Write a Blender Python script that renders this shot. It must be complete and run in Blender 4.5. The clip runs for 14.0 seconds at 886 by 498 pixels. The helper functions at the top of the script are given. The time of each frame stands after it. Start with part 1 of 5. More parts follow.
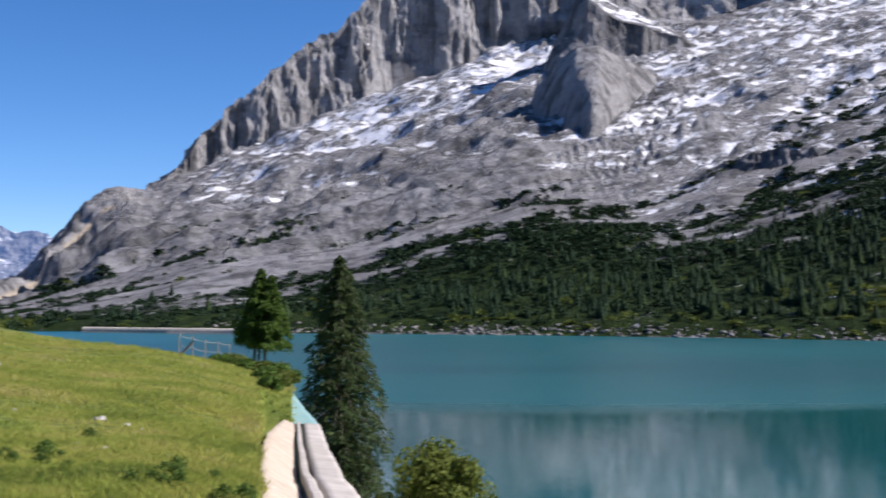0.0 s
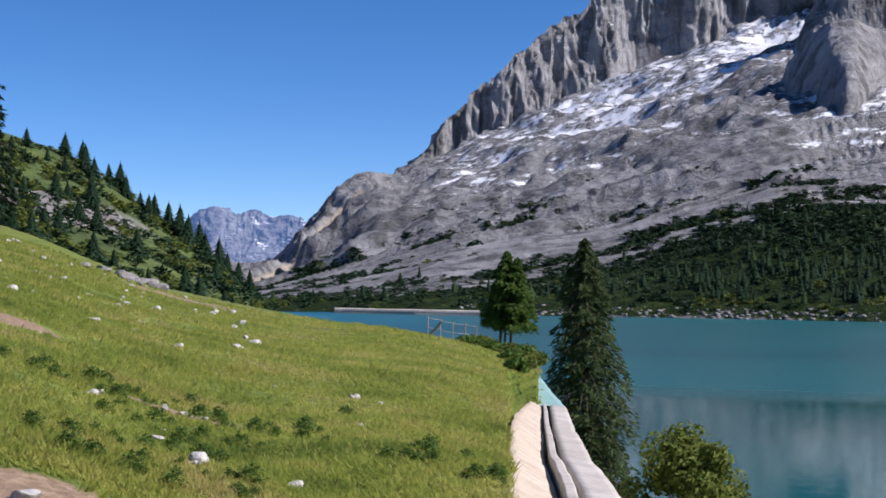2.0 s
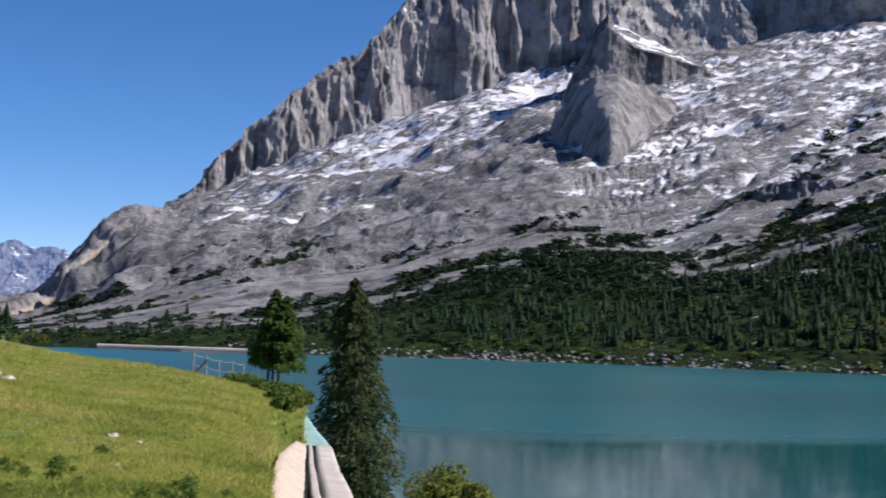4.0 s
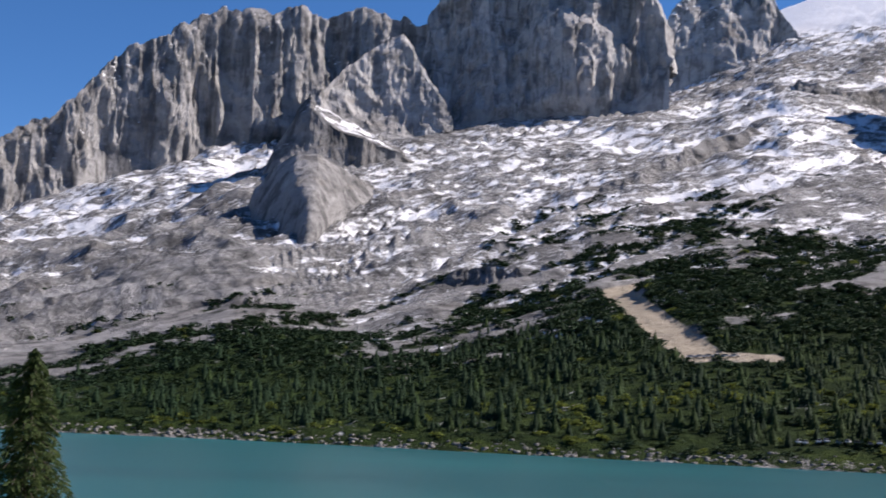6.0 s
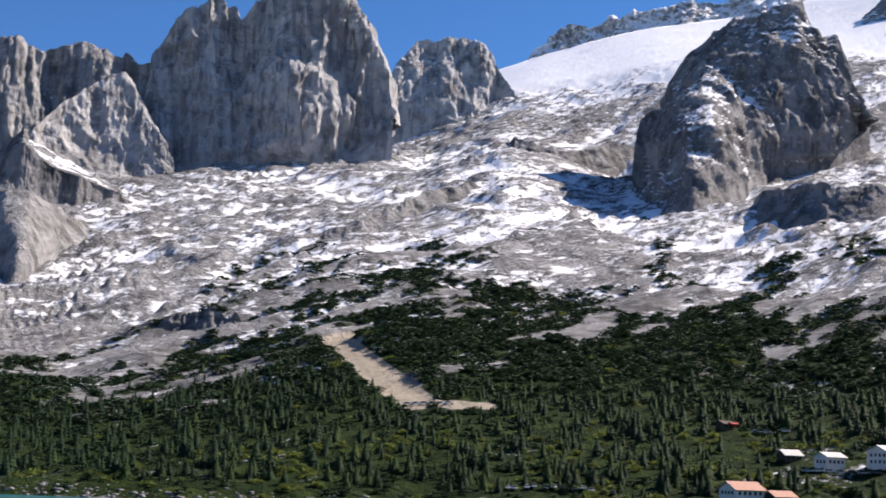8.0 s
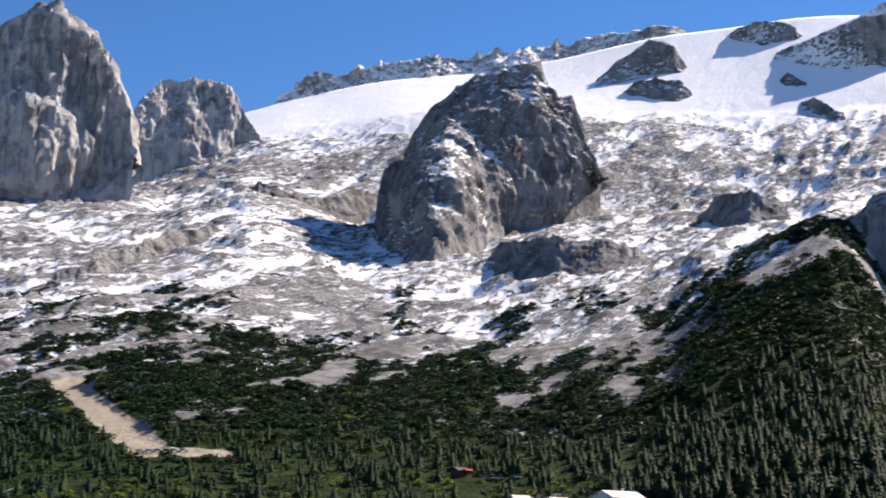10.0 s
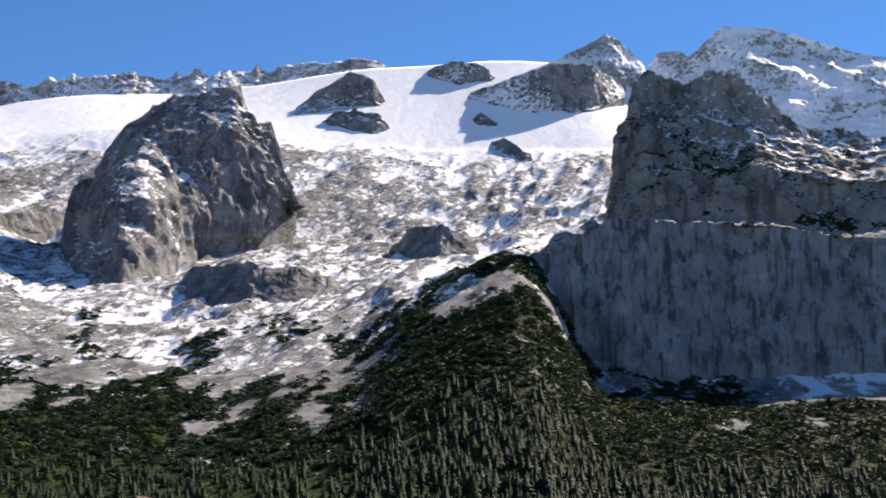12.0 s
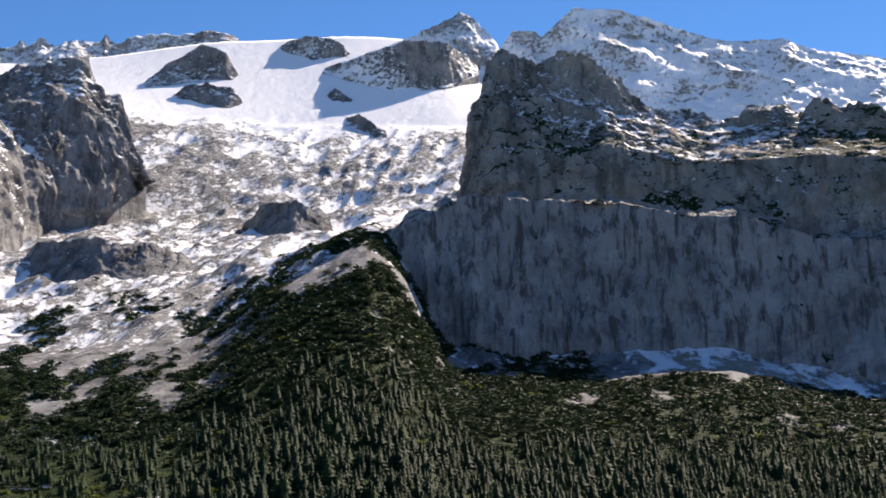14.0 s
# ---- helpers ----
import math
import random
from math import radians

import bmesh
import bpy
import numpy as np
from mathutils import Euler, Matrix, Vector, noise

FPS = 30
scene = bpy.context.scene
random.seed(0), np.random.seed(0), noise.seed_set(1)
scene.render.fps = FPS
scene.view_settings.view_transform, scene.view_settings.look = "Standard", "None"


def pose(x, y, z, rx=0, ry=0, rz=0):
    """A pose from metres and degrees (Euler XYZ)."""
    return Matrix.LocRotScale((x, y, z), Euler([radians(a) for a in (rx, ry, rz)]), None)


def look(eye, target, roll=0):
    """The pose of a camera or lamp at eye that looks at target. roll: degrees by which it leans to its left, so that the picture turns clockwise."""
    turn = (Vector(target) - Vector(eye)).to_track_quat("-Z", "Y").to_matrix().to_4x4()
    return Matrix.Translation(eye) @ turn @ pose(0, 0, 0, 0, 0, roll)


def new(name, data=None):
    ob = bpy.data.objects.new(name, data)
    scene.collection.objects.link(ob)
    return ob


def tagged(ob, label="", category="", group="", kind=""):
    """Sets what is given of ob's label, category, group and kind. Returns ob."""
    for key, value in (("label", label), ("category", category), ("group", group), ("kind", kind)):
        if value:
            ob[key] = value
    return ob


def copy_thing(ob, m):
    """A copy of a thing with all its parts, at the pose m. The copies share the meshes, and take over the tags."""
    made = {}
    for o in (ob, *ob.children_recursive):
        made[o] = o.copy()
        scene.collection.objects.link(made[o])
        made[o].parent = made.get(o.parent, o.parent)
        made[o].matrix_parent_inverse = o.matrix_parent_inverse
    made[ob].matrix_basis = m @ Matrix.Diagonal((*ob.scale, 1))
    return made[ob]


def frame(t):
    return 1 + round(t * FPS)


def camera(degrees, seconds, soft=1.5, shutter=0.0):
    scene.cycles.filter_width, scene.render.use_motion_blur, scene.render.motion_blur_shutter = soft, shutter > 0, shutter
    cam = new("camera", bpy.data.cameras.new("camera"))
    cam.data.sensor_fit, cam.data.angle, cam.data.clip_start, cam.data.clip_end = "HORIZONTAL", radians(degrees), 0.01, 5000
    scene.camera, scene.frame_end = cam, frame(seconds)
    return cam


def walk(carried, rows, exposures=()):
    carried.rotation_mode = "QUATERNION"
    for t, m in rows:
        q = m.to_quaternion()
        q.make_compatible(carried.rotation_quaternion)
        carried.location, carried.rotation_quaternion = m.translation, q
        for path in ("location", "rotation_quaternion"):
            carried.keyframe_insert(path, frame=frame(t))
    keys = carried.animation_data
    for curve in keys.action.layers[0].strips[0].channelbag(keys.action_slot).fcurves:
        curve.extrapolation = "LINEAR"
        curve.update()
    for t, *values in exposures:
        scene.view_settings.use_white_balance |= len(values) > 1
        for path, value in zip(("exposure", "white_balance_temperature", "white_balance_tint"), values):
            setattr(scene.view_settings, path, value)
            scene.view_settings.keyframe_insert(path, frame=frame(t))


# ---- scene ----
EYE = 14.0          # eye height above the lake, in metres
ARM = 0.25          # the camera is held out and turned round the body
cam = camera(37.65, 14.0, soft=1.7, shutter=0.3)
# seconds, bearing (to the right), pitch, lean
PATH = [
    (0.0, -0.00, 2.00, 0.00),
    (0.5, -5.95, 1.70, -0.08),
    (1.0, -9.65, 1.53, 0.12),
    (1.5, -10.92, 1.30, 0.01),
    (2.0, -10.74, 1.22, -0.19),
    (2.2, -10.56, 1.26, -0.24),
    (4.3, 1.24, 3.53, -1.76),
    (4.5, 2.45, 3.86, -2.11),
    (5.0, 5.72, 4.85, -2.38),
    (5.5, 9.17, 5.81, -2.50),
    (6.0, 12.59, 6.92, -2.41),
    (6.5, 16.39, 8.11, -2.31),
    (7.0, 19.65, 8.78, -2.08),
    (7.5, 22.35, 9.08, -2.03),
    (8.0, 24.88, 9.45, -2.12),
    (8.2, 25.89, 9.67, -2.15),
    (10.3, 38.27, 12.26, -1.30),
    (10.5, 39.59, 12.55, -1.24),
    (11.0, 43.17, 13.06, -1.07),
    (11.5, 46.91, 13.29, -0.97),
    (12.0, 50.06, 13.27, -0.46),
    (12.5, 52.11, 13.13, 0.11),
    (13.0, 54.17, 13.00, 0.40),
    (13.5, 56.00, 12.74, 0.67),
    (14.0, 56.64, 12.22, 0.76),
]


def held(b, p, r):
    s = radians(b)
    return pose(ARM * math.sin(s), ARM * math.cos(s) - ARM, EYE, 90 + p, 0, -b) @ pose(0, 0, 0, 0, 0, -r)


walk(cam, [(t, held(b, p, r)) for t, b, p, r in PATH], [(0, 0.14, 6200, 19), (0.5, 0.24, 6150, 19), (1, 0.1, 6100, 19), (2, 0.0, 6050, 19), (5, 0.06, 6500, 19), (8, 0.42, 6800, 18), (11, 0.58, 7200, 17), (14, 0.58, 7400, 17)])

# ---- sky, sun ----
SUN_BEARING, SUN_HEIGHT = 89.0, 40.0
world = bpy.data.worlds.new("sky")
scene.world = world
world.use_nodes = True
wt = world.node_tree
sky = wt.nodes.new("ShaderNodeTexSky")
sky.sky_type = "NISHITA"
sky.sun_disc = False
sky.sun_elevation = radians(SUN_HEIGHT)
sky.sun_rotation = radians(SUN_BEARING)
sky.altitude = 2000
sky.air_density = 0.75
sky.dust_density = 0.0
sky.ozone_density = 4.0
deep = wt.nodes.new("ShaderNodeHueSaturation")
deep.inputs["Saturation"].default_value = 1.2
wt.links.new(sky.outputs[0], deep.inputs["Color"])
wt.links.new(deep.outputs[0], wt.nodes["Background"].inputs[0])
wt.nodes["Background"].inputs[1].default_value = 0.13
lamp = bpy.data.lights.new("sun", "SUN")
lamp.energy, lamp.angle, lamp.color = 7.0, radians(0.53), (1.0, 0.935, 0.85)
sun = new("sun", lamp)
sb, sh = radians(SUN_BEARING), radians(SUN_HEIGHT)
sun.matrix_world = look((math.sin(sb) * math.cos(sh) * 900, math.cos(sb) * math.cos(sh) * 900, math.sin(sh) * 900), (0, 0, 0))


# ---- noise ----
def hash3(i, j, k, s):
    h = (i * 374761393 + j * 668265263 + k * 2147483647 + s * 974634777) & 0xFFFFFFFF
    h = ((h ^ (h >> 13)) * 1274126177) & 0xFFFFFFFF
    h = ((h ^ (h >> 16)) * 2246822519) & 0xFFFFFFFF
    return ((h ^ (h >> 15)) & 0xFFFFFF) / float(0xFFFFFF) * 2 - 1


def vnoise(p, s=0):
    """Smooth noise, -1 to 1, at the points p (n, 3)."""
    f = np.floor(p)
    i = f.astype(np.int64)
    w = p - f
    w = w * w * w * (w * (w * 6 - 15) + 10)
    out = np.zeros(len(p))
    for a in (0, 1):
        for b in (0, 1):
            for c in (0, 1):
                k = (w[:, 0] if a else 1 - w[:, 0]) * (w[:, 1] if b else 1 - w[:, 1]) * (w[:, 2] if c else 1 - w[:, 2])
                out += k * hash3(i[:, 0] + a, i[:, 1] + b, i[:, 2] + c, s)
    return out


def fbm(p, size, octaves=5, s=0, gain=0.5, ridged=False):
    out, amp, total = np.zeros(len(p)), 1.0, 0.0
    q = p / size
    for o in range(octaves):
        n = vnoise(q + 17.3 * o, s + o)
        out += amp * ((1 - 2 * np.abs(n)) if ridged else n)
        total += amp
        amp *= gain
        q = q * 2.03
    return out / total


def smooth(a, b, x):
    t = np.clip((x - a) / (b - a), 0, 1)
    return t * t * (3 - 2 * t)


# ---- materials ----
def material(name):
    m = bpy.data.materials.new(name)
    m.use_nodes = True
    return m, m.node_tree, m.node_tree.nodes["Principled BSDF"]


def node(nt, kind, **sets):
    n = nt.nodes.new(kind)
    for k, v in sets.items():
        n.inputs[k].default_value = v
    return n


def noise_tex(nt, scale, detail=6.0, rough=0.6, vec=None, stretch=None):
    n = node(nt, "ShaderNodeTexNoise", Scale=scale, Detail=detail, Roughness=rough)
    if vec is None:
        vec = nt.nodes.new("ShaderNodeTexCoord").outputs["Object"]
    if stretch:
        mp = nt.nodes.new("ShaderNodeMapping")
        mp.inputs["Scale"].default_value = stretch
        nt.links.new(vec, mp.inputs["Vector"])
        vec = mp.outputs[0]
    nt.links.new(vec, n.inputs["Vector"])
    return n.outputs["Fac"]


def ramp(nt, fac, stops):
    r = nt.nodes.new("ShaderNodeValToRGB")
    while len(r.color_ramp.elements) < len(stops):
        r.color_ramp.elements.new(0.5)
    for e, (p, c) in zip(r.color_ramp.elements, stops):
        e.position, e.color = p, (*c, 1) if len(c) == 3 else c
    nt.links.new(fac, r.inputs[0])
    return r.outputs[0]


def mix(nt, fac, a, b):
    n = nt.nodes.new("ShaderNodeMix")
    n.data_type = "RGBA"
    for sock, v in ((n.inputs[0], fac), (n.inputs[6], a), (n.inputs[7], b)):
        if isinstance(v, (int, float)):
            sock.default_value = v
        elif isinstance(v, tuple):
            sock.default_value = (*v, 1)
        else:
            nt.links.new(v, sock)
    return n.outputs[2]


def maths(nt, op, a, b=0.0, clamp=False):
    n = nt.nodes.new("ShaderNodeMath")
    n.operation, n.use_clamp = op, clamp
    for sock, v in ((n.inputs[0], a), (n.inputs[1], b)):
        if isinstance(v, (int, float)):
            sock.default_value = v
        else:
            nt.links.new(v, sock)
    return n.outputs[0]


def step(nt, fac, a, b):
    n = nt.nodes.new("ShaderNodeMapRange")
    n.interpolation_type = "SMOOTHSTEP"
    n.inputs[1].default_value, n.inputs[2].default_value = a, b
    nt.links.new(fac, n.inputs[0])
    return n.outputs[0]


def attr(nt, name):
    n = nt.nodes.new("ShaderNodeAttribute")
    n.attribute_name = name
    return n.outputs["Fac"]


def bump(nt, bsdf, height, strength, distance):
    n = node(nt, "ShaderNodeBump", Strength=strength, Distance=distance)
    nt.links.new(height, n.inputs["Height"])
    nt.links.new(n.outputs[0], bsdf.inputs["Normal"])


def slant(nt):
    """Coordinates drawn out along the ledges, which run down to the lake on a slant."""
    a, b = nt.nodes.new("ShaderNodeMapping"), nt.nodes.new("ShaderNodeMapping")
    a.inputs["Rotation"].default_value = (0, 0, radians(-28))
    b.inputs["Scale"].default_value = (0.28, 1.0, 1.0)
    nt.links.new(nt.nodes.new("ShaderNodeTexCoord").outputs["Object"], a.inputs["Vector"])
    nt.links.new(a.outputs[0], b.inputs["Vector"])
    return b.outputs[0]


def rock_material(name, dark, light, warm, tint=0.35, wash=0.7, run=0.05):
    """Bare limestone with water streaks, ledges, snow, turf and gravel where the ground carries them."""
    m, nt, bsdf = material(name)
    big = noise_tex(nt, 0.012, 8, 0.6)
    fine = noise_tex(nt, 0.09, 8, 0.7)
    streak = noise_tex(nt, run, 6, 0.65, stretch=(1, 1, 0.07))
    bands = noise_tex(nt, 0.05, 5, 0.6, stretch=(0.15, 0.15, 1.2))
    col = ramp(nt, big, [(0.3, dark), (0.7, light)])
    col = mix(nt, step(nt, fine, 0.35, 0.7), col, mix(nt, 0.5, col, light))
    col = mix(nt, maths(nt, "MULTIPLY", step(nt, streak, 0.48, 0.62), wash), col, tuple(0.45 * c for c in dark))
    col = mix(nt, maths(nt, "MULTIPLY", step(nt, bands, 0.52, 0.7), tint), col, warm)
    ledge = noise_tex(nt, 0.04, 8, 0.68, vec=slant(nt))
    col = mix(nt, maths(nt, "MULTIPLY", step(nt, ledge, 0.5, 0.64), 0.6), col, tuple(0.5 * c for c in dark))
    col = mix(nt, maths(nt, "MULTIPLY", step(nt, ledge, 0.46, 0.34), 0.5), col, tuple(1.25 * c for c in light))
    turf = ramp(nt, noise_tex(nt, 0.08, 6, 0.7), [(0.32, (0.008, 0.017, 0.005)), (0.55, (0.02, 0.036, 0.009)), (0.75, (0.06, 0.085, 0.018))])
    edge = maths(nt, "MULTIPLY", maths(nt, "SUBTRACT", noise_tex(nt, 0.13, 7, 0.75), 0.5), 1.7)
    col = mix(nt, step(nt, maths(nt, "ADD", attr(nt, "green"), edge), 0.42, 0.58), col, turf)
    gravel = ramp(nt, noise_tex(nt, 0.25, 6, 0.7), [(0.3, (0.3, 0.26, 0.2)), (0.7, (0.46, 0.41, 0.33))])
    col = mix(nt, step(nt, attr(nt, "gravel"), 0.35, 0.65), col, gravel)
    rim = maths(nt, "MULTIPLY", maths(nt, "SUBTRACT", noise_tex(nt, 0.1, 7, 0.72, vec=slant(nt)), 0.5), 2.6)
    rim = maths(nt, "ADD", rim, maths(nt, "MULTIPLY", maths(nt, "SUBTRACT", noise_tex(nt, 0.3, 5, 0.7), 0.5), 0.9))
    snow = step(nt, maths(nt, "ADD", attr(nt, "snow"), rim), 0.44, 0.72)
    col = mix(nt, snow, col, (0.82, 0.84, 0.87))
    nt.links.new(col, bsdf.inputs["Base Color"])
    rough = nt.nodes.new("ShaderNodeMapRange")
    nt.links.new(snow, rough.inputs[0])
    rough.inputs[3].default_value, rough.inputs[4].default_value = 0.9, 0.6
    nt.links.new(rough.outputs[0], bsdf.inputs["Roughness"])
    bsdf.inputs["Specular IOR Level"].default_value = 0.06
    drift = nt.nodes.new("ShaderNodeMapRange")
    nt.links.new(snow, drift.inputs[0])
    drift.inputs[3].default_value, drift.inputs[4].default_value = 1.0, 0.2
    bump(nt, bsdf, maths(nt, "MULTIPLY", maths(nt, "ADD", fine, streak), drift.outputs[0]), 0.8, 9.0)
    return m


ROCK = rock_material("limestone slabs", (0.125, 0.127, 0.13), (0.335, 0.336, 0.336), (0.29, 0.265, 0.23), 0.25)
WALL = rock_material("limestone cliffs", (0.25, 0.252, 0.256), (0.5, 0.498, 0.494), (0.45, 0.385, 0.3), 0.25)
PEAK = rock_material("grey fluted limestone", (0.18, 0.182, 0.186), (0.39, 0.388, 0.384), (0.33, 0.29, 0.235), 0.2)
DARK = rock_material("dark volcanic cliffs", (0.115, 0.117, 0.12), (0.3, 0.3, 0.3), (0.24, 0.22, 0.18), 0.3)
BASTION = rock_material("brown layered rock", (0.18, 0.174, 0.162), (0.42, 0.4, 0.36), (0.3, 0.24, 0.16), 0.45)
CLIFF = rock_material("water-streaked dark cliff", (0.22, 0.22, 0.222), (0.46, 0.455, 0.445), (0.34, 0.3, 0.24), 0.3, 0.92, 0.14)


def plain(name, dark, light, scale, rough=0.9, relief=0.3, deep=0.02):
    m, nt, bsdf = material(name)
    a, b = noise_tex(nt, scale, 6, 0.65), noise_tex(nt, scale * 7, 4, 0.6)
    col = ramp(nt, a, [(0.3, dark), (0.7, light)])
    col = mix(nt, maths(nt, "MULTIPLY", step(nt, b, 0.45, 0.75), 0.4), col, tuple(0.6 * c for c in dark))
    nt.links.new(col, bsdf.inputs["Base Color"])
    bsdf.inputs["Roughness"].default_value = rough
    bsdf.inputs["Specular IOR Level"].default_value = 0.3
    bump(nt, bsdf, b, relief, deep)
    return m


def water_material():
    m, nt, bsdf = material("turquoise lake water")
    a = noise_tex(nt, 0.004, 4, 0.5, stretch=(1, 2.2, 1))
    col = ramp(nt, a, [(0.35, (0.004, 0.065, 0.075)), (0.7, (0.009, 0.12, 0.13))])
    nt.links.new(col, bsdf.inputs["Base Color"])
    calm = noise_tex(nt, 0.006, 4, 0.55, stretch=(0.6, 2.5, 1))
    r = nt.nodes.new("ShaderNodeMapRange")
    sep = nt.nodes.new("ShaderNodeSeparateXYZ")
    nt.links.new(nt.nodes.new("ShaderNodeTexCoord").outputs["Object"], sep.inputs[0])
    wind = maths(nt, "ADD", maths(nt, "MULTIPLY", sep.outputs[1], 0.004), maths(nt, "MULTIPLY", calm, 0.5))
    nt.links.new(step(nt, wind, 0.83, 0.95), r.inputs[0])
    r.inputs[3].default_value, r.inputs[4].default_value = 0.05, 0.3
    nt.links.new(r.outputs[0], bsdf.inputs["Roughness"])
    bsdf.inputs["IOR"].default_value = 1.33
    bump(nt, bsdf, noise_tex(nt, 0.7, 4, 0.6), 0.25, 0.05)
    return m


WATER = water_material()


def meadow_material():
    m, nt, bsdf = material("grazed alpine turf")
    a, b, c = noise_tex(nt, 0.12, 6, 0.65), noise_tex(nt, 1.3, 6, 0.7), noise_tex(nt, 9.0, 5, 0.7)
    col = ramp(nt, b, [(0.3, (0.05, 0.085, 0.016)), (0.5, (0.12, 0.16, 0.03)), (0.72, (0.21, 0.23, 0.055))])
    dry = ramp(nt, c, [(0.3, (0.11, 0.1, 0.035)), (0.7, (0.24, 0.2, 0.09))])
    col = mix(nt, maths(nt, "MULTIPLY", step(nt, a, 0.45, 0.65), 0.5), col, dry)
    earth = ramp(nt, c, [(0.3, (0.17, 0.115, 0.075)), (0.7, (0.34, 0.25, 0.17))])
    col = mix(nt, step(nt, maths(nt, "ADD", attr(nt, "bare"), maths(nt, "SUBTRACT", b, 0.5)), 0.42, 0.58), col, earth)
    nt.links.new(col, bsdf.inputs["Base Color"])
    bsdf.inputs["Roughness"].default_value = 0.95
    bsdf.inputs["Specular IOR Level"].default_value = 0.15
    bump(nt, bsdf, c, 0.8, 0.06)
    return m


MEADOW = meadow_material()


# ---- building ----
def grid_mesh(name, pts, mats, masks=None, wrap=False):
    """A sheet from an array of points (rows, columns, 3), with masks kept on its corners."""
    nr, nc = pts.shape[:2]
    idx = np.arange(nr * nc).reshape(nr, nc)
    if wrap:
        idx = np.concatenate([idx, idx[:, :1]], 1)
    f = np.stack([idx[:-1, :-1], idx[:-1, 1:], idx[1:, 1:], idx[1:, :-1]], -1).reshape(-1, 4)
    me = bpy.data.meshes.new(name)
    me.vertices.add(nr * nc)
    me.vertices.foreach_set("co", pts.reshape(-1).astype(np.float32))
    me.loops.add(f.size)
    me.loops.foreach_set("vertex_index", f.reshape(-1).astype(np.int32))
    me.polygons.add(len(f))
    me.polygons.foreach_set("loop_start", (np.arange(len(f)) * 4).astype(np.int32))
    me.polygons.foreach_set("use_smooth", np.ones(len(f), dtype=bool))
    for k, v in (masks or {}).items():
        a = me.attributes.new(k, "FLOAT", "POINT")
        a.data.foreach_set("value", np.asarray(v).reshape(-1).astype(np.float32))
    me.materials.append(mats)
    me.update(calc_edges=True)
    me.validate()
    return me


def normals(p):
    du, dv = np.gradient(p, axis=1), np.gradient(p, axis=0)
    n = np.cross(du, dv)
    return n / np.maximum(np.linalg.norm(n, axis=2, keepdims=True), 1e-6)


def polar(b, d, z):
    b = np.radians(b)
    return np.stack([np.sin(b) * d, np.cos(b) * d, z], -1)


# ---- the mountainside: bearing, distance, height of its main lines ----
SHORE = [(-180, 900, -4), (-70, 600, -4), (-22, 520, -4), (-12, 462, -4), (-3, 450, -4), (7, 428, -4), (14, 410, -4), (20, 400, -4), (30, 392, -4), (45, 400, -4), (60, 410, -4), (80, 420, -4), (120, 700, -4), (180, 900, -4)]
BANK = [(-180, 920, 30), (-70, 640, 20), (-22, 560, 1), (-12, 500, 2.5), (-3, 474, 4), (7, 450, 4), (14, 432, 4), (20, 422, 4), (30, 416, 4), (45, 430, 5), (60, 440, 5), (80, 450, 5), (120, 730, 8), (180, 920, 30)]
TREELINE = [(-180, 1200, 160), (-70, 1000, 100), (-24, 1100, 0), (-19.3, 1100, 1), (-15.1, 1000, 19), (-10.2, 950, 35), (-3.3, 900, 46), (-0.4, 900, 62), (4.1, 900, 76), (9.1, 840, 64), (13.9, 850, 75), (20.3, 880, 104), (25.2, 950, 130), (30, 1000, 138), (38.8, 1000, 143), (46.2, 960, 158), (48, 1000, 195), (51.4, 1040, 240), (54, 1070, 268), (55.2, 1060, 225), (56.6, 1010, 145), (62.8, 1000, 137), (69.3, 1040, 148), (75.4, 1040, 115), (100, 1100, 130), (180, 1200, 160)]
SLABTOP = [(-180, 1900, 420), (-70, 1600, 300), (-24, 1500, 0), (-18.3, 1500, 8), (-17.6, 1500, 27), (-16.1, 1500, 79), (-14.3, 1550, 132), (-12.7, 1600, 134), (-8.4, 1700, 198), (-3.5, 1750, 263), (0, 1800, 308), (2.7, 1850, 358), (11.1, 1850, 393), (20.1, 1950, 461), (23.9, 2000, 483), (27.4, 2050, 540), (32.5, 1950, 458), (41.2, 1850, 452), (47.5, 1900, 481), (51.7, 1850, 468), (58.1, 1800, 500), (62.2, 1900, 517), (75.9, 1900, 420), (110, 1900, 400), (180, 1900, 420)]
SNOWLINE = [(-180, 2500, 600), (-70, 2200, 400), (-24, 2200, -20), (-14, 2200, 40), (-5, 2200, 180), (2, 2300, 330), (11, 2400, 420), (22, 2500, 640), (27.6, 2600, 787), (31.2, 2600, 815), (34.9, 2600, 850), (42.4, 2600, 860), (51.4, 2600, 845), (58, 2600, 840), (65, 2600, 780), (80, 2600, 700), (120, 2600, 600), (180, 2500, 600)]
RIDGE = [(-180, 3200, 700), (-70, 2900, 500), (-24, 3000, -40), (-14, 3000, 40), (-5, 3000, 150), (2, 3100, 330), (11, 3200, 500), (22, 3200, 900), (27.5, 3200, 1026), (29.1, 3300, 1090), (33.3, 3300, 1160), (38.5, 3300, 1190), (46.6, 3300, 1294), (48.9, 3300, 1295), (52.2, 3300, 1318), (55.6, 3300, 1307), (58.5, 3300, 1262), (61.0, 3300, 1130), (65, 3300, 960), (76.4, 3300, 900), (120, 3200, 800), (180, 3200, 700)]
LINES = [SHORE, BANK, TREELINE, SLABTOP, SNOWLINE, RIDGE]
TRACK = [(-19.0, 1180), (-18.1, 1200), (-17.4, 1235), (-16.9, 1265), (-15.6, 1330), (-14.4, 1380)]
